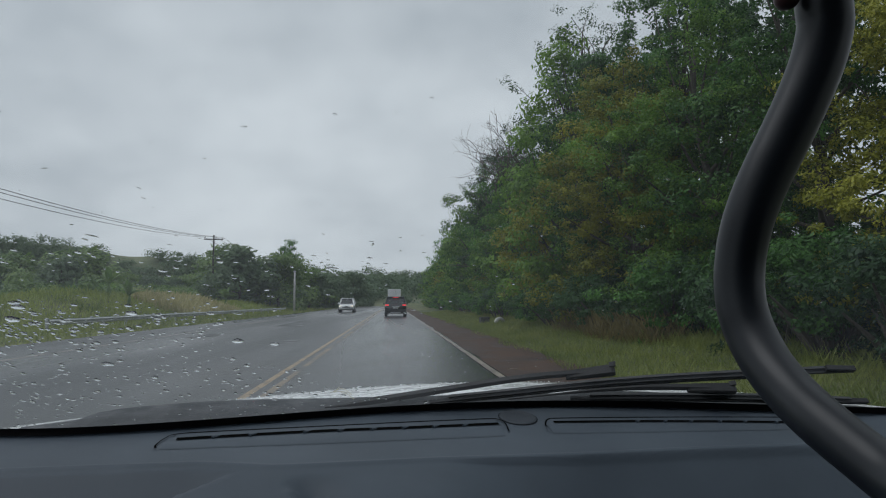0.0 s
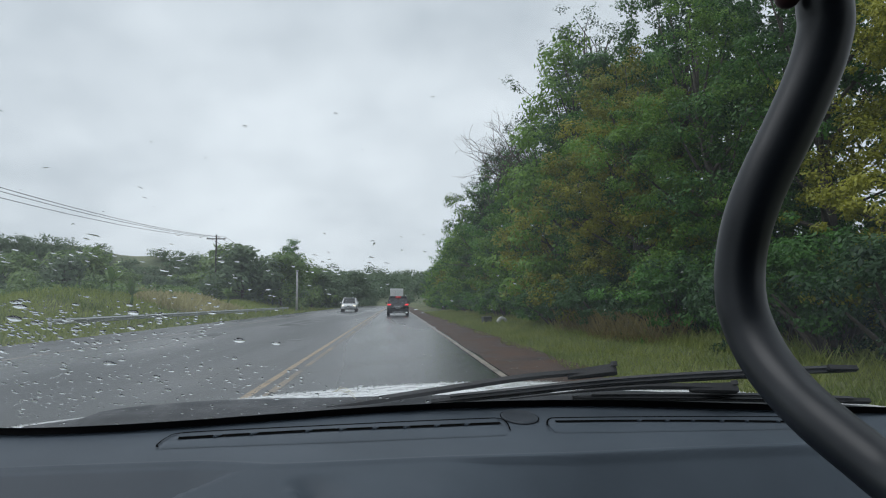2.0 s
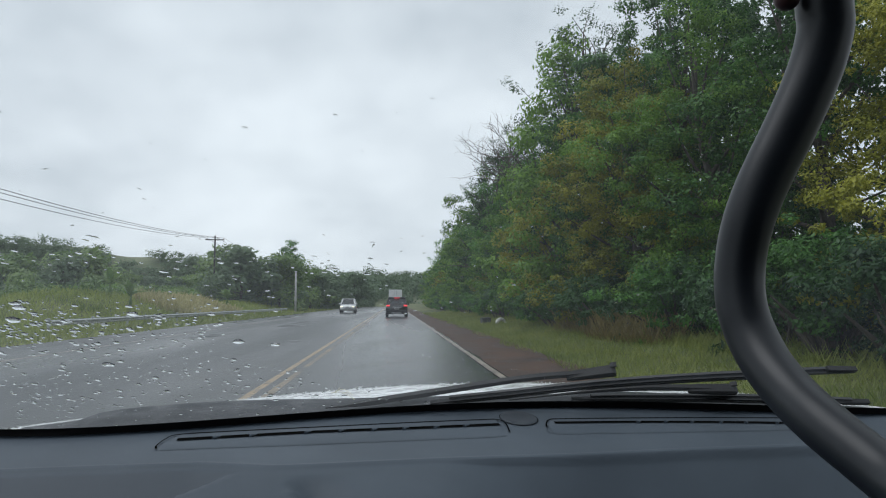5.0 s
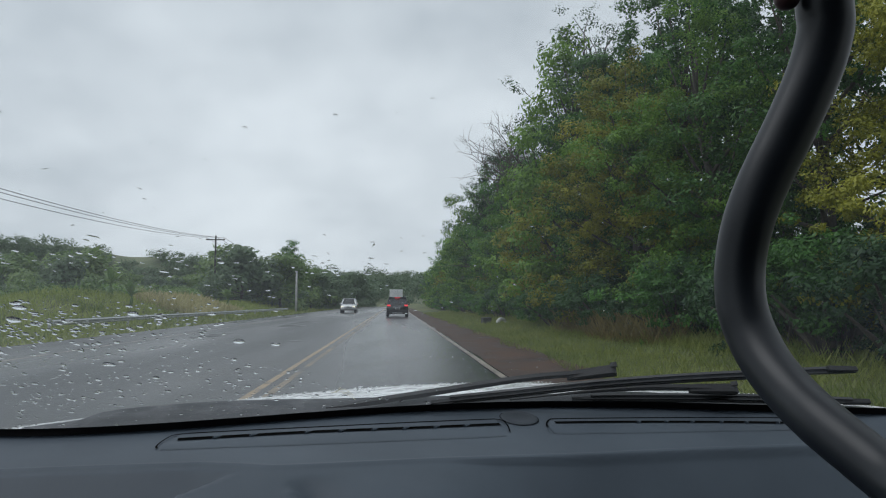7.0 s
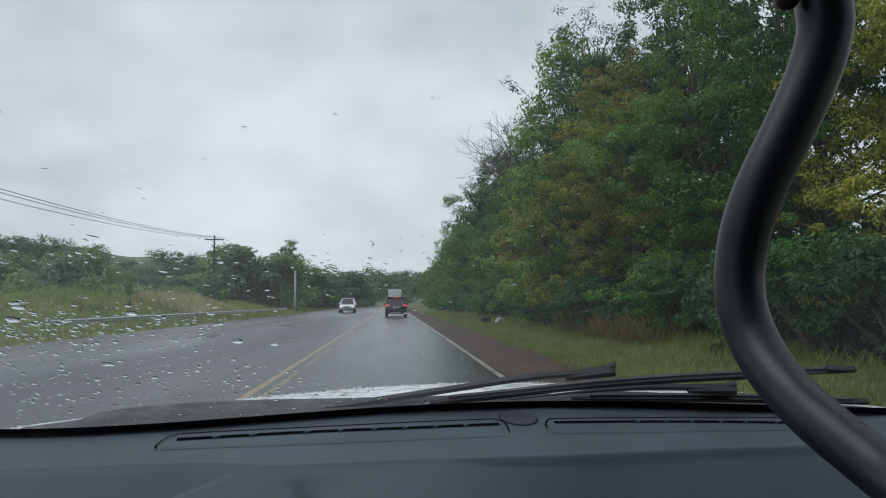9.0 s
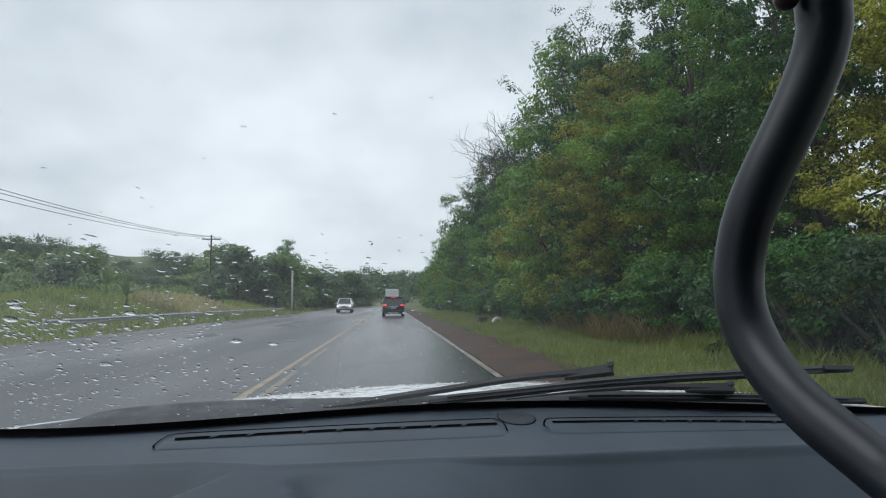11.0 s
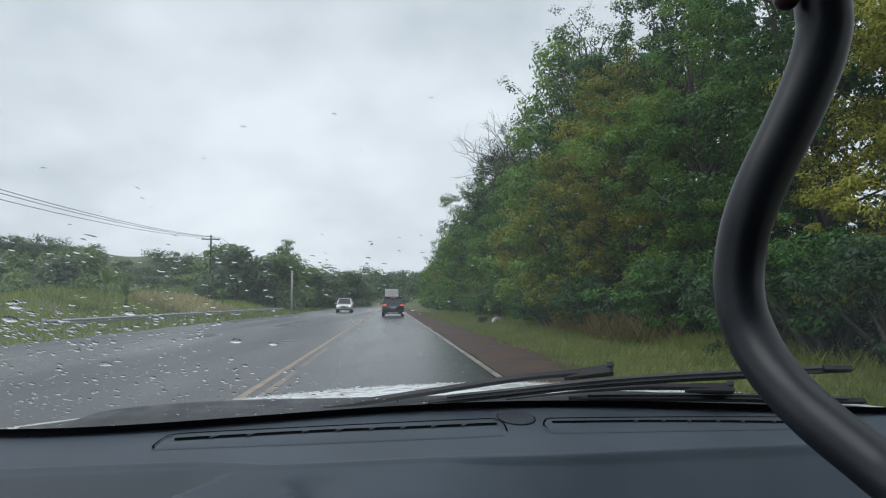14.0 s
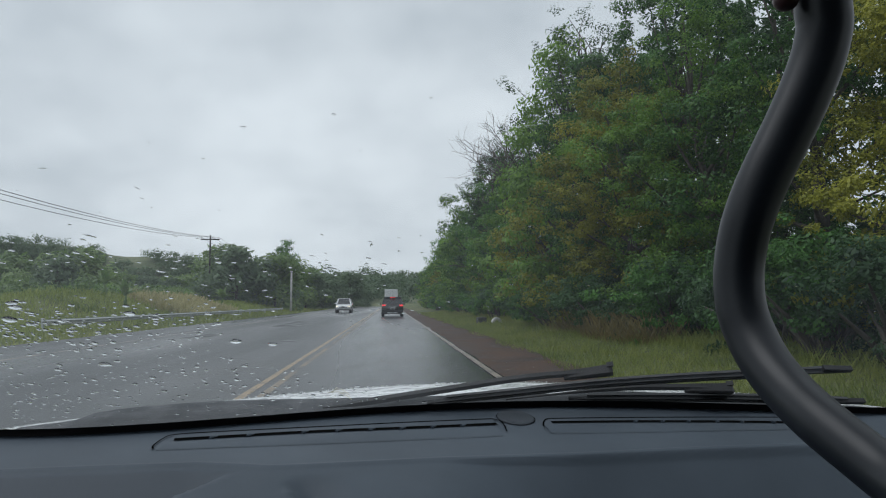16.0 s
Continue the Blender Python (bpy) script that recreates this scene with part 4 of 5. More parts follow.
def dashboard():
    base = empty("dashboard", (CX, 0.9, 0.6))
    inv = Matrix.Translation((-CX, -0.9, -0.6))
    xs = [-0.66 + i * 0.0125 for i in range(int(1.85 / 0.0125) + 1)]
    rows = 230
    verts, faces = [], []
    for j in range(rows + 1):
        t = j / rows
        for x in xs:
            y = far_edge(x) + (0.66 - far_edge(x)) * t
            verts.append(inv @ Vector((x, y, dash_z(x, y))))
    w = len(xs)
    for x in xs:
        verts.append(inv @ Vector((x, 0.64, dash_z(x, 0.66) - 0.05)))
    for x in xs:
        verts.append(inv @ Vector((x, 0.72, 0.25)))
    faces = [(j * w + i, j * w + i + 1, (j + 1) * w + i + 1, (j + 1) * w + i) for j in range(rows + 2) for i in range(w - 1)]
    raw("top_pad", verts, [f[::-1] for f in faces], M_DASH, base, True)

    def on(x, y, up=0.0):
        return inv @ Vector((x, y, dash_z(x, y) + up))

    def ribbon(bm, line, wx, wy, up):
        """A thin flat band along a line on the dashboard."""
        a, b = [], []
        for i, (x, y) in enumerate(line):
            x0, y0 = line[max(i - 1, 0)]
            x1, y1 = line[min(i + 1, len(line) - 1)]
            L = math.hypot(x1 - x0, y1 - y0) + 1e-9
            nx, ny = -(y1 - y0) / L * wx, (x1 - x0) / L * wy
            a.append(on(x + nx, y + ny, up))
            b.append(on(x - nx, y - ny, up))
        return strip(bm, a, b)

    def smooth(knots, n=6):
        return [(p.x, p.y) for p in curve_points([(a, b, 0) for a, b in knots], n)]

    def vent(back, front, slot, half, rib_xs):
        """A long defroster outlet: raised bezel, its joint, a dark slot and thin ribs."""
        back, front, line = smooth(back), smooth(front), smooth(slot, 14)
        bm = bmesh.new()
        xs0, xs1 = max(back[0][0], front[0][0]) + 0.004, min(back[-1][0], front[-1][0]) - 0.002
        lo, hi = min(range(len(back)), key=lambda i: back[i][0]), max(range(len(back)), key=lambda i: back[i][0])
        bx, by = [p[0] for p in back[lo:hi + 1]], [p[1] for p in back[lo:hi + 1]]
        fx, fy = [p[0] for p in front], [p[1] for p in front]
        rows_ = []
        for f, up in ((0.0, 0.0002), (0.04, 0.0018), (0.5, 0.0016), (0.96, 0.0012), (1.0, 0.0002)):
            row = []
            for i in range(41):
                x = xs0 + (xs1 - xs0) * i / 40
                yb, yf = float(np.interp(x, bx, by)), float(np.interp(x, fx, fy))
                row.append(bm.verts.new(on(x, yb + (yf - yb) * f, up)))
            rows_.append(row)
        for a, b in zip(rows_, rows_[1:]):
            for i in range(40):
                bm.faces.new((a[i], b[i], b[i + 1], a[i + 1]))
        bez = part("defroster_vent", bm, M_DASH, base, "long narrow defroster outlet", True)
        part("joint", ribbon(bmesh.new(), back, 0.0012, 0.0040, 0.0024), M_SLOT, bez)
        part("joint", ribbon(bmesh.new(), front, 0.0006, 0.0007, 0.0020), M_DASH_LOW, bez)
        sl = ribbon(bmesh.new(), line, half, half, 0.0030)
        part("slot", sl, M_SLOT, bez, "black slot")
        lx, ly = [p[0] for p in line], [p[1] for p in line]
        for x in rib_xs:
            y = float(np.interp(x, lx, ly))
            bm = bmesh.new()
            tube(bm, [on(x - 0.004, y - half * 1.15, 0.0034), on(x + 0.001, y - half * 0.5, 0.0036), on(x + 0.006, y + half * 0.5, 0.0036)], [0.0030, 0.0019, 0.0006], 6)
            part("rib", bm, M_DASH, bez)

    vent(((-0.3566, 1.1008), (-0.3620, 1.1148), (-0.3635, 1.1322), (-0.3627, 1.1648), (-0.3529, 1.1907), (-0.2913, 1.2056), (-0.1271, 1.2303), (0.0300, 1.2545), (0.1633, 1.2712), (0.1862, 1.2721), (0.1962, 1.2573), (0.1991, 1.2251), (0.1954, 1.1741)),
         ((-0.3552, 1.0991), (-0.3399, 1.0978), (-0.2945, 1.1024), (-0.1151, 1.1160), (0.0269, 1.1310), (0.1466, 1.1436), (0.1877, 1.1506)),
         ((-0.3424, 1.1557), (-0.2647, 1.1700), (-0.1233, 1.1944), (0.0405, 1.2117), (0.1870, 1.2303)), 0.0078,
         (-0.2834, -0.2273, -0.1407, -0.0852, -0.0306, 0.0221, 0.0747, 0.1273))
    vent(((0.2654, 1.2077), (0.2723, 1.2386), (0.2831, 1.2637), (0.3033, 1.2697), (0.4248, 1.2701), (0.5800, 1.2660), (0.7411, 1.2573), (0.8120, 1.2500)),
         ((0.2644, 1.2034), (0.2690, 1.1640), (0.3488, 1.1605), (0.5200, 1.1630), (0.6952, 1.1672), (0.7710, 1.1680)),
         ((0.2864, 1.2377), (0.4136, 1.2373), (0.5666, 1.2292), (0.7159, 1.2152), (0.8030, 1.2070)), 0.0068,
         (0.4385, 0.4880, 0.5345, 0.5860, 0.6300, 0.6850, 0.7400))
    # round sensor cover on the middle line
    bm = bmesh.new()
    c = Vector((0.2306, 1.2868))
    rings = []
    for r, up in ((0.0335, 0.0002), (0.0325, 0.0015), (0.030, 0.002), (0.02, 0.0005), (0.008, -0.0005)):
        rings.append([on(c.x + r * math.cos(k * math.tau / 36), c.y + 1.8 * r * math.sin(k * math.tau / 36), up + 0.0012) for k in range(36)])
    vs = [[bm.verts.new(p) for p in r] for r in rings]
    for a, b in zip(vs, vs[1:]):
        for k in range(36):
            bm.faces.new((a[k], a[(k + 1) % 36], b[(k + 1) % 36], b[k]))
    bm.faces.new(vs[-1])
    cover = part("sensor_cover", bm, M_DASH_LOW, base, "round flush sensor cover", True)
    bm = bmesh.new()
    rings = [[on(c.x + r * math.cos(k * math.tau / 36), c.y + 1.8 * r * math.sin(k * math.tau / 36), 0.0014) for k in range(36)] for r in (0.0330, 0.0347)]
    vs = [[bm.verts.new(p) for p in r] for r in rings]
    for k in range(36):
        bm.faces.new((vs[0][k], vs[0][(k + 1) % 36], vs[1][(k + 1) % 36], vs[1][k]))
    part("joint", bm, M_SLOT, cover)
    tagged(base, "dark grey grained plastic dashboard below the windscreen", "dashboard")


dashboard()


def glass_point(x, s, off=0.0):
    """The windscreen: x across at its foot, s metres up along the glass, off outwards."""
    xx = CX + (x - CX) * (1 - 0.16 * s)
    bow = 0.04 * s * (1.05 - s)
    return Vector((xx, far_edge(x) + 0.006 - s * 0.883 + off * 0.47, dash_z(x, far_edge(x)) + 0.003 + s * 0.469 + bow + off * 0.883))


def windscreen():
    bm = bmesh.new()
    nx, ns = 48, 16
    grid = [[bm.verts.new(glass_point(CX - 0.98 + 1.9 * i / nx, 1.44 * j / ns)) for i in range(nx + 1)] for j in range(ns + 1)]
    for j in range(ns):
        for i in range(nx):
            bm.faces.new((grid[j][i], grid[j][i + 1], grid[j + 1][i + 1], grid[j + 1][i]))
    pane = link("windscreen", bm, M_GLASS, smooth=True)
    pane.visible_shadow = False
    tagged(pane, "clear curved car windscreen wet with rain", "windscreen", kind="structure")
    xs = [CX - 0.98 + 1.9 * i / 60 for i in range(61)]
    bm = strip(bmesh.new(), [glass_point(x, -0.012, -0.002) for x in xs], [glass_point(x, 0.026, -0.002) for x in xs])
    part("black_border", bm, M_FRIT, pane, "black printed border")
    # raindrops: low domes that sag towards their lower rims; large and small ones mixed
    g = np.random.default_rng(12)
    seg, rings = 14, (1.0, 0.88, 0.72, 0.5, 0.25)
    up, nrm = Vector((0, -0.883, 0.469)), Vector((0, 0.469, 0.883))
    verts, faces = [], []

    def drop(x, s, wide, tall, tilt, high):
        c = glass_point(x, s, 0.0006)
        ax = Vector((1, 0, 0)) * math.cos(tilt) + up * math.sin(tilt)
        ay = up * math.cos(tilt) - Vector((1, 0, 0)) * math.sin(tilt)
        k0 = len(verts)
        wave = [1 + 0.28 * noise.noise((1.3 * math.cos(k * math.tau / seg) + k0 * 0.17, 1.3 * math.sin(k * math.tau / seg), 0.5)) for k in range(seg)]
        for r in (1.0,) + rings:  # the foot first, then the dome
            for k in range(seg):
                a = k * math.tau / seg
                verts.append(c + ax * (wide * wave[k] * r * math.cos(a)) + ay * (tall * (wave[k] * r * math.sin(a) - 0.3 * (1 - r))) + nrm * (high * (1 - r * r)))
        verts.append(c - ay * (tall * 0.3) + nrm * high)
        faces.append([k0 + k for k in range(seg)])
        for q in range(1, len(rings)):
            b = k0 + q * seg
            faces.extend([b + k, b + seg + k, b + seg + (k + 1) % seg, b + (k + 1) % seg] for k in range(seg))
        b = k0 + len(rings) * seg
        faces.extend([b + (k + 1) % seg, b + k, b + seg] for k in range(seg))

    made = 0
    while made < 680:  # the unswept lower corner
        x, s = CX - 0.98 + 0.95 * g.random(), 0.02 + 0.46 * g.random() ** 0.9
        if s > 0.17 + 0.27 * (-0.12 - x) / 0.36 or (s < 0.1 and g.random() < 0.55):
            continue
        size = 0.0011 + 0.0027 * g.random() ** 2.2
        drop(x, s, size * (0.9 + 0.6 * g.random()), size * (1.15 + 0.6 * g.random()), g.normal() * 0.06, size * (0.17 + 0.08 * g.random()))
        made += 1
    for _ in range(210):  # a close crowd at the upper end of that corner
        x, s = -0.56 + 0.30 * g.random() ** 1.2, 0.375 + 0.03 * g.normal()
        size = 0.0010 + 0.0022 * g.random() ** 2.4
        drop(x, s, size * (1.0 + 0.8 * g.random()), size * (1.1 + 0.5 * g.random()), g.normal() * 0.06, size * 0.18)
    for x, s, wide, tall in ((-0.505, 0.392, 0.010, 0.0085), (-0.365, 0.402, 0.0075, 0.0065), (-0.245, 0.312, 0.0082, 0.0080), (-0.49, 0.423, 0.008, 0.006), (-0.195, 0.298, 0.0075, 0.0060), (-0.425, 0.255, 0.0085, 0.0085)):
        drop(x, s, wide, tall, 0.05, 0.0014)  # the largest ones
    for x, s, wide, tall in ((-0.0563, 0.5725, 0.0032, 0.0016), (-0.0545, 0.5660, 0.0014, 0.0046)):
        drop(x, s, wide, tall, -0.15, 0.0006)
    for _ in range(22):
        drop(0.03 + 0.36 * g.random(), 0.16 + 0.09 * g.random(), 0.0010 + 0.001 * g.random(), 0.0016, 0.0, 0.0004)
    for _ in range(330):  # slanted remains along the edge of the wiped arc
        x, s = CX - 0.98 + 1.75 * g.random() ** 1.9, 0.38 + 0.45 * g.random() ** 2.2
        size = 0.0007 + 0.0012 * g.random() ** 2
        drop(x, s, size * (1.2 + 1.2 * g.random()), size * (0.8 + 0.5 * g.random()), g.normal() * 0.35 - 0.3, size * 0.3)
    for _ in range(90):  # short streaks left where the wiper turns
        x = -0.58 + 0.55 * g.random() ** 1.2
        size = 0.0008 + 0.0010 * g.random() ** 2
        drop(x, 0.535 - 0.07 * (x + 0.5) + 0.022 * g.normal(), size * (1.6 + 2.6 * g.random() ** 2), size * (1.3 + 0.5 * g.random()), -0.25 + 0.2 * g.normal(), size * 0.22)
    for _ in range(130):  # fine beads low on the glass, over the scuttle
        x, size = CX - 0.95 + 1.75 * g.random() ** 1.3, 0.0008 + 0.0009 * g.random() ** 2
        drop(x, 0.03 + 0.10 * g.random(), size * 1.1, size * 1.4, 0.0, size * 0.2)
    drops = raw("raindrops", verts, faces, M_WATER, None, True)
    drops.visible_shadow = False
    tagged(drops, "clear raindrops scattered over the windscreen", "raindrops", kind="stuff")


windscreen()


def bonnet():
    def bow(x):
        return 0.10 * (x - CX) ** 2

    def drop(x):
        u = (x - CX) ** 2
        return 0.082 * u / (1 + 0.32 * u)

    bm = bmesh.new()
    ys = [1.49, 1.493, 1.5, 1.54, 1.6, 1.66, 1.72, 1.8, 1.9, 2.05, 2.2, 2.35, 2.45, 2.5, 2.52]
    zs = [-0.035, -0.008, 0.0, 0.0, -0.003, -0.005, -0.008, -0.015, -0.026, -0.048, -0.08, -0.13, -0.19, -0.26, -0.4]
    xs = [CX - 1.12 + 2.2 * i / 48 for i in range(49)]
    rows = []
    for y, dz in zip(ys, zs):
        rows.append([bm.verts.new((x, y - bow(x), 0.999 + dz - drop(x))) for x in xs])
    for a, b in zip(rows, rows[1:]):
        for i in range(48):
            bm.faces.new((a[i], a[i + 1], b[i + 1], b[i]))
    base = link("bonnet", bm, M_BONNET, smooth=True)
    tagged(base, "white painted car bonnet beaded with rain", "bonnet")
    g = np.random.default_rng(3)
    ball = bmesh.new()
    bmesh.ops.create_icosphere(ball, subdivisions=1, radius=1.0)
    bv, bf = [v.co.copy() for v in ball.verts], [[v.index for v in f.verts] for f in ball.faces]
    ball.free()
    verts, faces = [], []
    for k in range(1000):
        x, y = CX - 0.90 + 1.80 * g.random(), 1.505 + 0.4 * g.random()
        z = 0.999 - 0.008 * step(1.54, 1.72, y) - drop(x) - 0.1 * max(0, y - 1.74) + 0.0003
        yy = y - bow(x)
        r = 0.0010 + 0.0024 * g.random() ** 2
        k0 = len(verts)
        verts += [Vector((x, yy, z)) + Vector((v.x * r, v.y * r, v.z * r * 0.6)) for v in bv]
        faces += [[k0 + i for i in f] for f in bf]
    beads = raw("water_beads", verts, faces, M_WATER, base, True)
    # dark scuttle panel between glass and bonnet
    bm = bmesh.new()
    xs = [CX - 0.98 + 1.96 * i / 60 for i in range(61)]
    lines = []
    for t, dz in ((0.0, -0.016), (0.25, -0.006), (0.55, 0.004), (0.85, 0.011), (0.95, 0.010), (1.0, -0.004), (1.0, -0.2)):
        line = []
        for x in xs:
            y0, y1 = far_edge(x) + 0.02, max(1.52 - bow(x), far_edge(x) + 0.05)
            hump = 0.012 * math.exp(-((x + 0.52) / 0.10) ** 2) * (1 - abs(t - 0.5))
            line.append((x, y0 + (y1 - y0) * t, 0.985 + dz - drop(x) * (0.55 + 0.42 * t) + hump * 0.6 + (0.004 * step(0.10, -0.10, x) + 0.021 * step(-0.03, -0.42, x) + 0.006 * step(0.30, 0.5, x) - 0.010 * step(-0.56, -0.61, x)) * t))
        lines.append(line)
    vs = [[bm.verts.new(p) for p in l] for l in lines]
    for a, b in zip(vs, vs[1:]):
        for i in range(60):
            bm.faces.new((a[i], a[i + 1], b[i + 1], b[i]))
    tagged(link("scuttle_panel", bm, M_COWL, smooth=True), "wet dark plastic scuttle panel behind the bonnet", "scuttle panel")


bonnet()


def straw_wisp(lines):
    """Dry stalks blown against the rear edge of the bonnet."""
    base = empty("dry_straw", lines[0][0])
    for knots in lines:
        bm = bmesh.new()
        tube(bm, [Vector(p) - base.location for p in curve_points(knots, 4)], 0.0007, 5)
        part("stalk", bm, M_STRAW_DRY, base)
    tagged(base, "thin dry straw stalks caught on the wet bonnet", "straw")


straw_wisp((((-0.128, 1.505, 1.0), (-0.104, 1.492, 1.009), (-0.083, 1.47, 0.999)), ((-0.108, 1.50, 1.0), (-0.094, 1.482, 0.999), (-0.078, 1.455, 0.992)),
            ((-0.121, 1.50, 1.0), (-0.117, 1.497, 1.006), (-0.111, 1.49, 1.013)), ((-0.095, 1.503, 1.0), (-0.110, 1.495, 1.003), (-0.130, 1.49, 1.002))))


def flat_bar(pts, half_w, thick):
    """A bar of rectangular section lying on the glass, along points (x, s)."""
    bm = bmesh.new()
    rings = []
    n = len(pts)
    for i, (x, s) in enumerate(pts):
        hw = half_w[i] if hasattr(half_w, "__len__") else half_w
        x0, s0 = pts[max(i - 1, 0)]
        x1, s1 = pts[min(i + 1, n - 1)]
        L = math.hypot(x1 - x0, s1 - s0) + 1e-9
        nx, ns = -(s1 - s0) / L, (x1 - x0) / L
        lo = thick[0]
        hi = thick[1] if not hasattr(thick[1], "__len__") else thick[1][i]
        rings.append([glass_point(x - nx * hw, s - ns * hw, lo), glass_point(x + nx * hw, s + ns * hw, lo), glass_point(x + nx * hw * 0.55, s + ns * hw * 0.55, hi), glass_point(x - nx * hw * 0.55, s - ns * hw * 0.55, hi)])
    loft(bm, rings)
    return bm


def line_xs(knots, n=8):
    return [(p.x, p.y) for p in curve_points([(a, b, 0) for a, b in knots], n)]


def wiper(blade, arm, label):
    base = empty("windscreen_wiper", glass_point(arm[0][0], arm[0][1]))
    inv = Matrix.Translation(-base.location)

    def put(name, bm, mat, lab="", parent=base):
        bm.transform(inv)
        return part(name, bm, mat, parent, lab)
    bl = line_xs(blade)
    put("blade", flat_bar(bl, 0.0028, (0.0006, 0.007)), M_RUBBER, "thin rubber blade")
    put("blade_frame", flat_bar(bl[2:-2], 0.0062, (0.007, 0.0125)), M_RUBBER)
    ar = line_xs(arm)
    put("arm", flat_bar(ar, [0.003 + 0.0085 * step(0, 12, i) - 0.0055 * i / (len(ar) - 1) for i in range(len(ar))], (0.010, [0.0115 + 0.007 * step(0, 14, i) for i in range(len(ar))])), M_BLACK, "tapered black arm")
    put("spoiler", flat_bar([(x, q - 0.011) for x, q in bl[1:-6]], 0.0022, (0.0006, 0.006)), M_RUBBER)
    e = arm[-1]
    lean = (e[1] - arm[-2][1]) / (e[0] - arm[-2][0])
    hub = put("connector", flat_bar([(e[0] + d, e[1] + lean * d) for d in (-0.082, -0.07, -0.03, 0.0, 0.006)], [0.004, 0.0075, 0.0090, 0.0095, 0.007], (0.004, (0.0185, 0.0195, 0.0205, 0.0220, 0.0210))), M_BLACK)
    put("adapter", flat_bar([(e[0] + d, e[1] + lean * d - 0.014) for d in (-0.048, -0.004)], 0.0045, (0.008, 0.0175)), M_DASH_LOW, "grey plastic blade adapter", hub)
    for d in (-0.038, -0.014):
        put("clip", flat_bar([(e[0] + d - 0.005, e[1] + lean * d - 0.0145), (e[0] + d + 0.005, e[1] + lean * d - 0.0145)], 0.0032, (0.0174, 0.0181)), M_SLOT, "", hub)
    put("hook", flat_bar([(e[0] - 0.004, e[1] + 0.004), (e[0] + 0.006, e[1] + 0.010)], [0.0035, 0.002], (0.016, 0.0250)), M_BLACK)
    put("end_cap", flat_bar([(blade[-1][0] - 0.045, blade[-1][1]), (blade[-1][0] + 0.002, blade[-1][1])], 0.006, (0.002, 0.011)), M_BLACK)
    tagged(base, label, "wiper", "windscreen wipers")


wiper(((0.0709, 0.0219), (0.2240, 0.0499), (0.4173, 0.0984), (0.6441, 0.1453), (0.8133, 0.1757)),
      ((-0.1250, 0.0100), (-0.0640, 0.0150), (0.0020, 0.0290), (0.1115, 0.0586), (0.2542, 0.1022), (0.3539, 0.1212), (0.4077, 0.1369)), "wet black windscreen wiper with long blade at rest")
wiper(((0.3529, 0.0238), (0.5059, 0.0307), (0.6609, 0.0387), (0.7816, 0.0405), (0.9011, 0.0344)),
      ((0.2311, 0.0043), (0.4459, 0.0533), (0.5710, 0.0623), (0.6509, 0.0627)), "short wet black windscreen wiper at rest")


# ---- bent holder arm beside the camera ----
def holder():
    knots = ((0.2542, 0.3881, 1.3960), (0.2573, 0.3889, 1.3824), (0.2588, 0.3900, 1.3671), (0.2595, 0.3909, 1.3552), (0.2559, 0.3924, 1.3382), (0.2499, 0.3942, 1.3212), (0.2425, 0.3960, 1.3042), (0.2344, 0.3979, 1.2871), (0.2260, 0.3998, 1.2701), (0.2186, 0.4017, 1.2531), (0.2129, 0.4034, 1.2361), (0.2096, 0.4050, 1.2191), (0.2077, 0.4045, 1.2020), (0.2071, 0.4004, 1.1852), (0.2086, 0.3919, 1.1689), (0.2097, 0.3774, 1.1540), (0.2111, 0.3574, 1.1411), (0.2115, 0.3331, 1.1306), (0.2139, 0.3114, 1.1215), (0.2155, 0.2913, 1.1138), (0.2137, 0.2715, 1.1098))
    base = empty("phone_holder", (0.40, 0.40, 0.22))
    inv = Matrix.Translation((-0.40, -0.40, -0.22))
    line = [inv @ p for p in curve_points(knots, 8)]
    bm = tube(bmesh.new(), line, [(0.0162 - 0.0018 * min(1.0, i / 90)) * (1 - 0.07 * step(0.58, 1.0, i / (len(line) - 1))) * (1 - 0.126 * max(0.0, i / (len(line) - 1) - 0.70) / 0.30) for i in range(len(line))], 32, up=(0.05, 1, 0.05))
    part("gooseneck", bm, M_HOSE, base, "smooth black bent tube", True)
    bm = bmesh.new()
    bmesh.ops.create_uvsphere(bm, u_segments=20, v_segments=12, radius=0.0075)
    bm.transform(inv @ Matrix.Translation((0.2335, 0.3865, 1.3714)))
    part("clamp_knob", bm, M_KNOB, base, "dark reddish knob", True)
    bm = bmesh.new()
    tube(bm, [inv @ Vector(p) for p in ((0.2137, 0.2715, 1.1098), (0.2345, 0.2438, 1.0901), (0.2620, 0.2145, 1.0508), (0.37, 0.28, 0.9), (0.40, 0.38, 0.6), (0.40, 0.40, 0.22))], [0.0114, 0.0110, 0.0110, 0.014, 0.016, 0.02], 24)
    part("lower_tube", bm, M_HOSE, base, "", True)
    tagged(base, "smooth black bent gooseneck phone holder in the car", "phone holder")


holder()


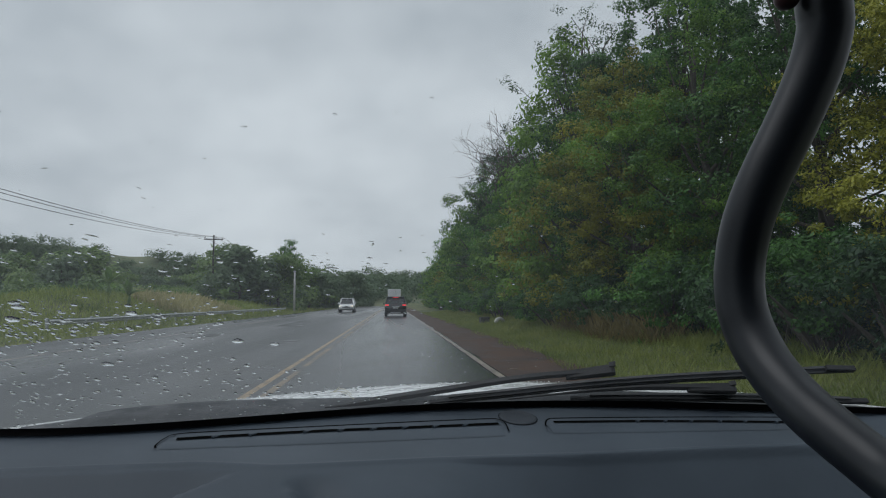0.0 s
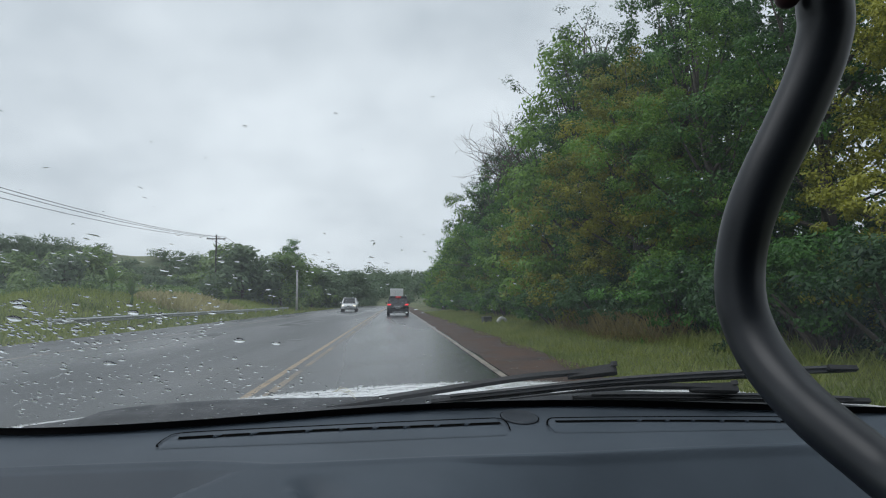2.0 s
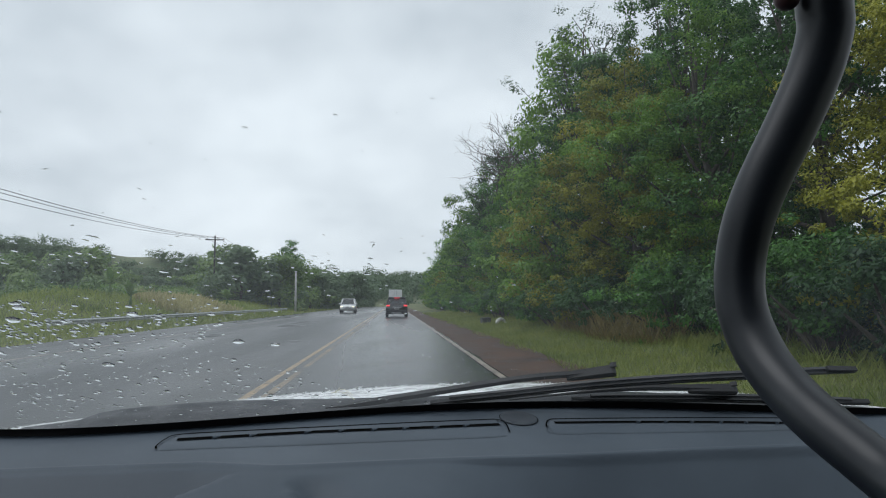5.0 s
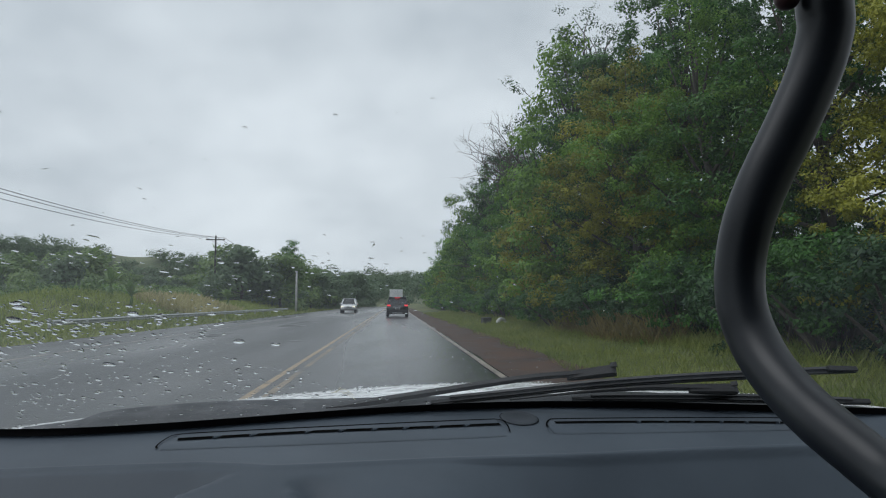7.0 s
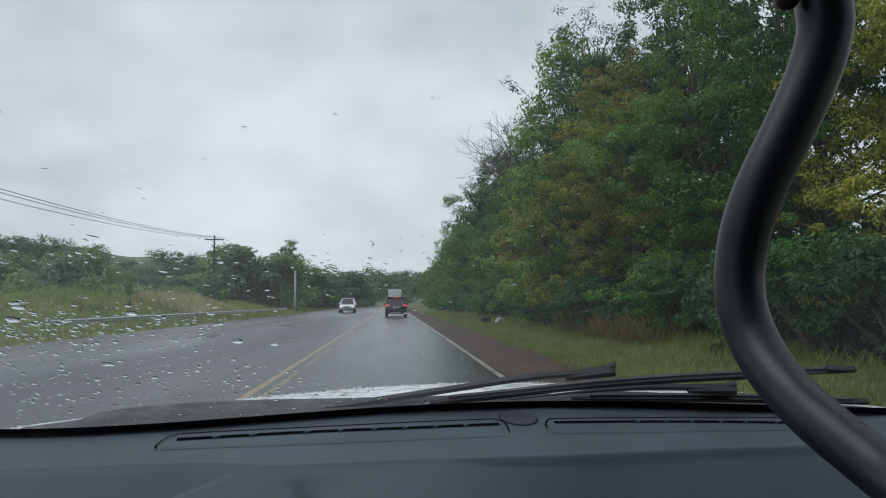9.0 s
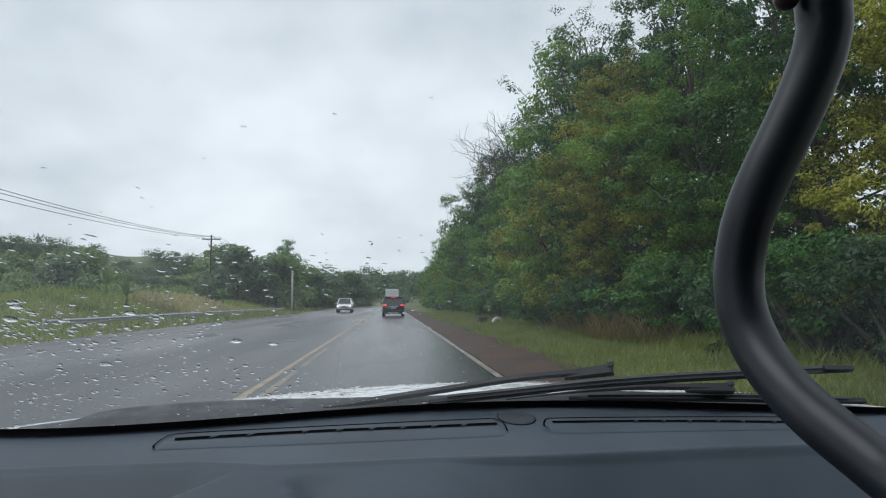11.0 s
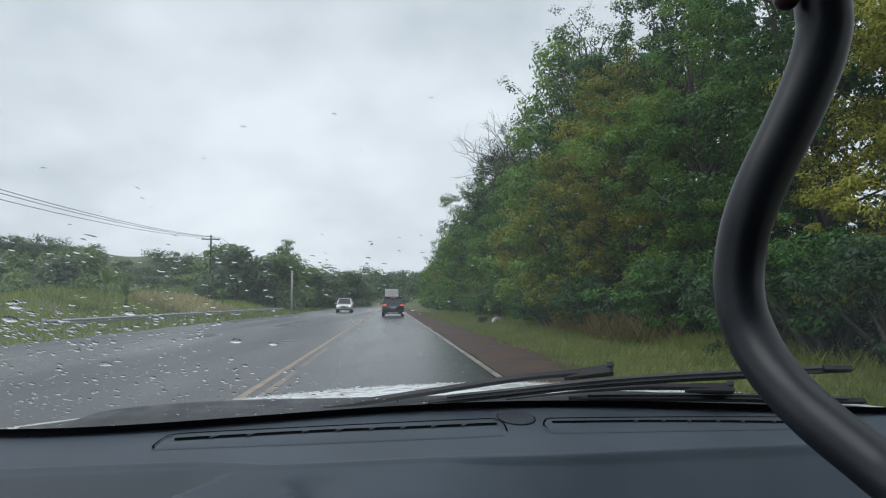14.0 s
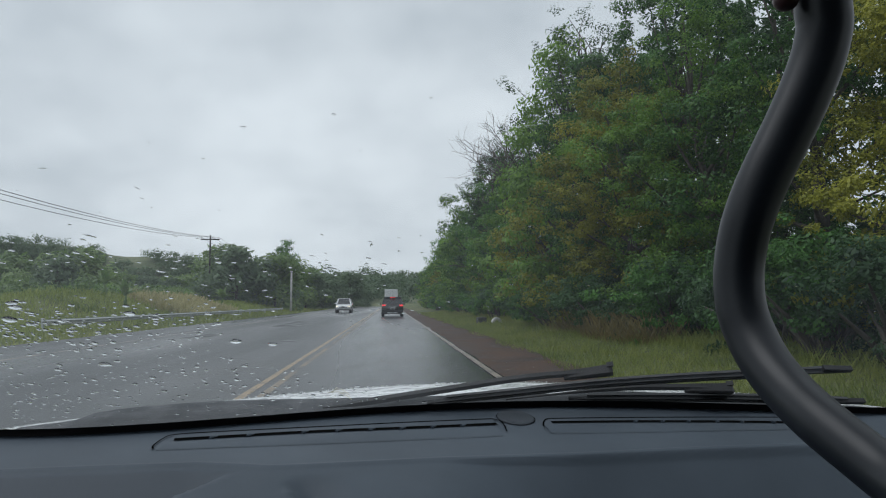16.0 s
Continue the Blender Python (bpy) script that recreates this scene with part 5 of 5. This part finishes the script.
# ---- unseen cabin shell behind and beside the camera, added to shade the dashboard ----
def cabin():
    bm = bmesh.new()
    # roof out of view; its front edge sets how much sky reaches the dashboard
    box(bm, CX - 0.66, CX + 0.66, -1.9, 0.08, 1.63, 1.68, 0.02)
    tagged(link("ceiling", bm, M_HEADLINER), "pale fabric headliner, unseen, added to shade the dashboard", "headliner", kind="structure")
    for s, nm in ((-1, "wall_driver"), (1, "wall_passenger")):
        bm = bmesh.new()
        x0, x1 = sorted((CX + s * 0.88, CX + s * 0.96))
        box(bm, x0, x1, -1.9, 0.75, 0.2, 0.93, 0.02)
        box(bm, *sorted((CX + s * 0.68, CX + s * 0.86)), -1.9, -0.45, 0.93, 1.64, 0.02)
        tagged(link(nm, bm, M_TRIM), "dark grey car door trim, unseen, added to block side light", "door trim", kind="structure")
        bm = bmesh.new()
        tube(bm, [(CX + s * 0.92, 0.78, 0.95), (CX + s * 0.80, 0.43, 1.35), (CX + s * 0.66, 0.06, 1.65)], 0.035, 8)
        tagged(link("trim_front_pillar", bm, M_TRIM), "dark windscreen pillar trim, unseen", "pillar", kind="structure")
        bm = bmesh.new()
        tube(bm, [(CX + s * 0.92, -0.35, 0.9), (CX + s * 0.70, -0.40, 1.65)], 0.05, 8)
        tagged(link("trim_middle_pillar", bm, M_TRIM), "dark middle pillar trim, unseen", "pillar", kind="structure")
    # unseen side panes, added to give the holder tube its sheen
    for s, nm in ((-1, "window_driver"), (1, "window_passenger")):
        bm = bmesh.new()
        corners = ((0.92, 0.72, 0.935), (0.92, -0.36, 0.935), (0.70, -0.40, 1.64), (0.67, 0.08, 1.63))
        bm.faces.new([bm.verts.new((CX + s * x, y, z)) for x, y, z in corners])
        pane = link(nm, bm, M_SIDE_GLASS)
        pane.visible_shadow = False
        tagged(pane, "misted side window of the car, unseen, added to scatter daylight inside", "window", kind="structure")
    bm = bmesh.new()
    box(bm, CX - 0.9, CX + 0.9, -2.0, -1.92, 0.2, 1.66, 0.02)
    tagged(link("wall_rear", bm, M_TRIM), "dark rear trim of the car, unseen, added to block light", "rear trim", kind="structure")
    bm = bmesh.new()
    box(bm, CX - 0.9, CX + 0.9, -1.9, 1.3, 0.18, 0.22)
    tagged(link("floor", bm, M_TRIM), "dark carpeted car floor", "car floor", kind="structure")

    # plain panels that carry the bonnet
    for s, nm in ((-1, "wall_wing_driver"), (1, "wall_wing_passenger")):
        bm = bmesh.new()
        x0, x1 = sorted((CX + s * 0.80, CX + s * 0.92))
        box(bm, x0, x1, 0.78, 2.28, 0.28, 0.86, 0.05)
        tagged(link(nm, bm, M_BONNET), "plain white front wing under the bonnet", "wing", kind="structure")
    bm = bmesh.new()
    box(bm, CX - 0.78, CX + 0.78, 2.18, 2.38, 0.25, 0.72, 0.06)
    tagged(link("wall_nose", bm, M_BONNET), "plain white car front under the bonnet", "front panel", kind="structure")


cabin()
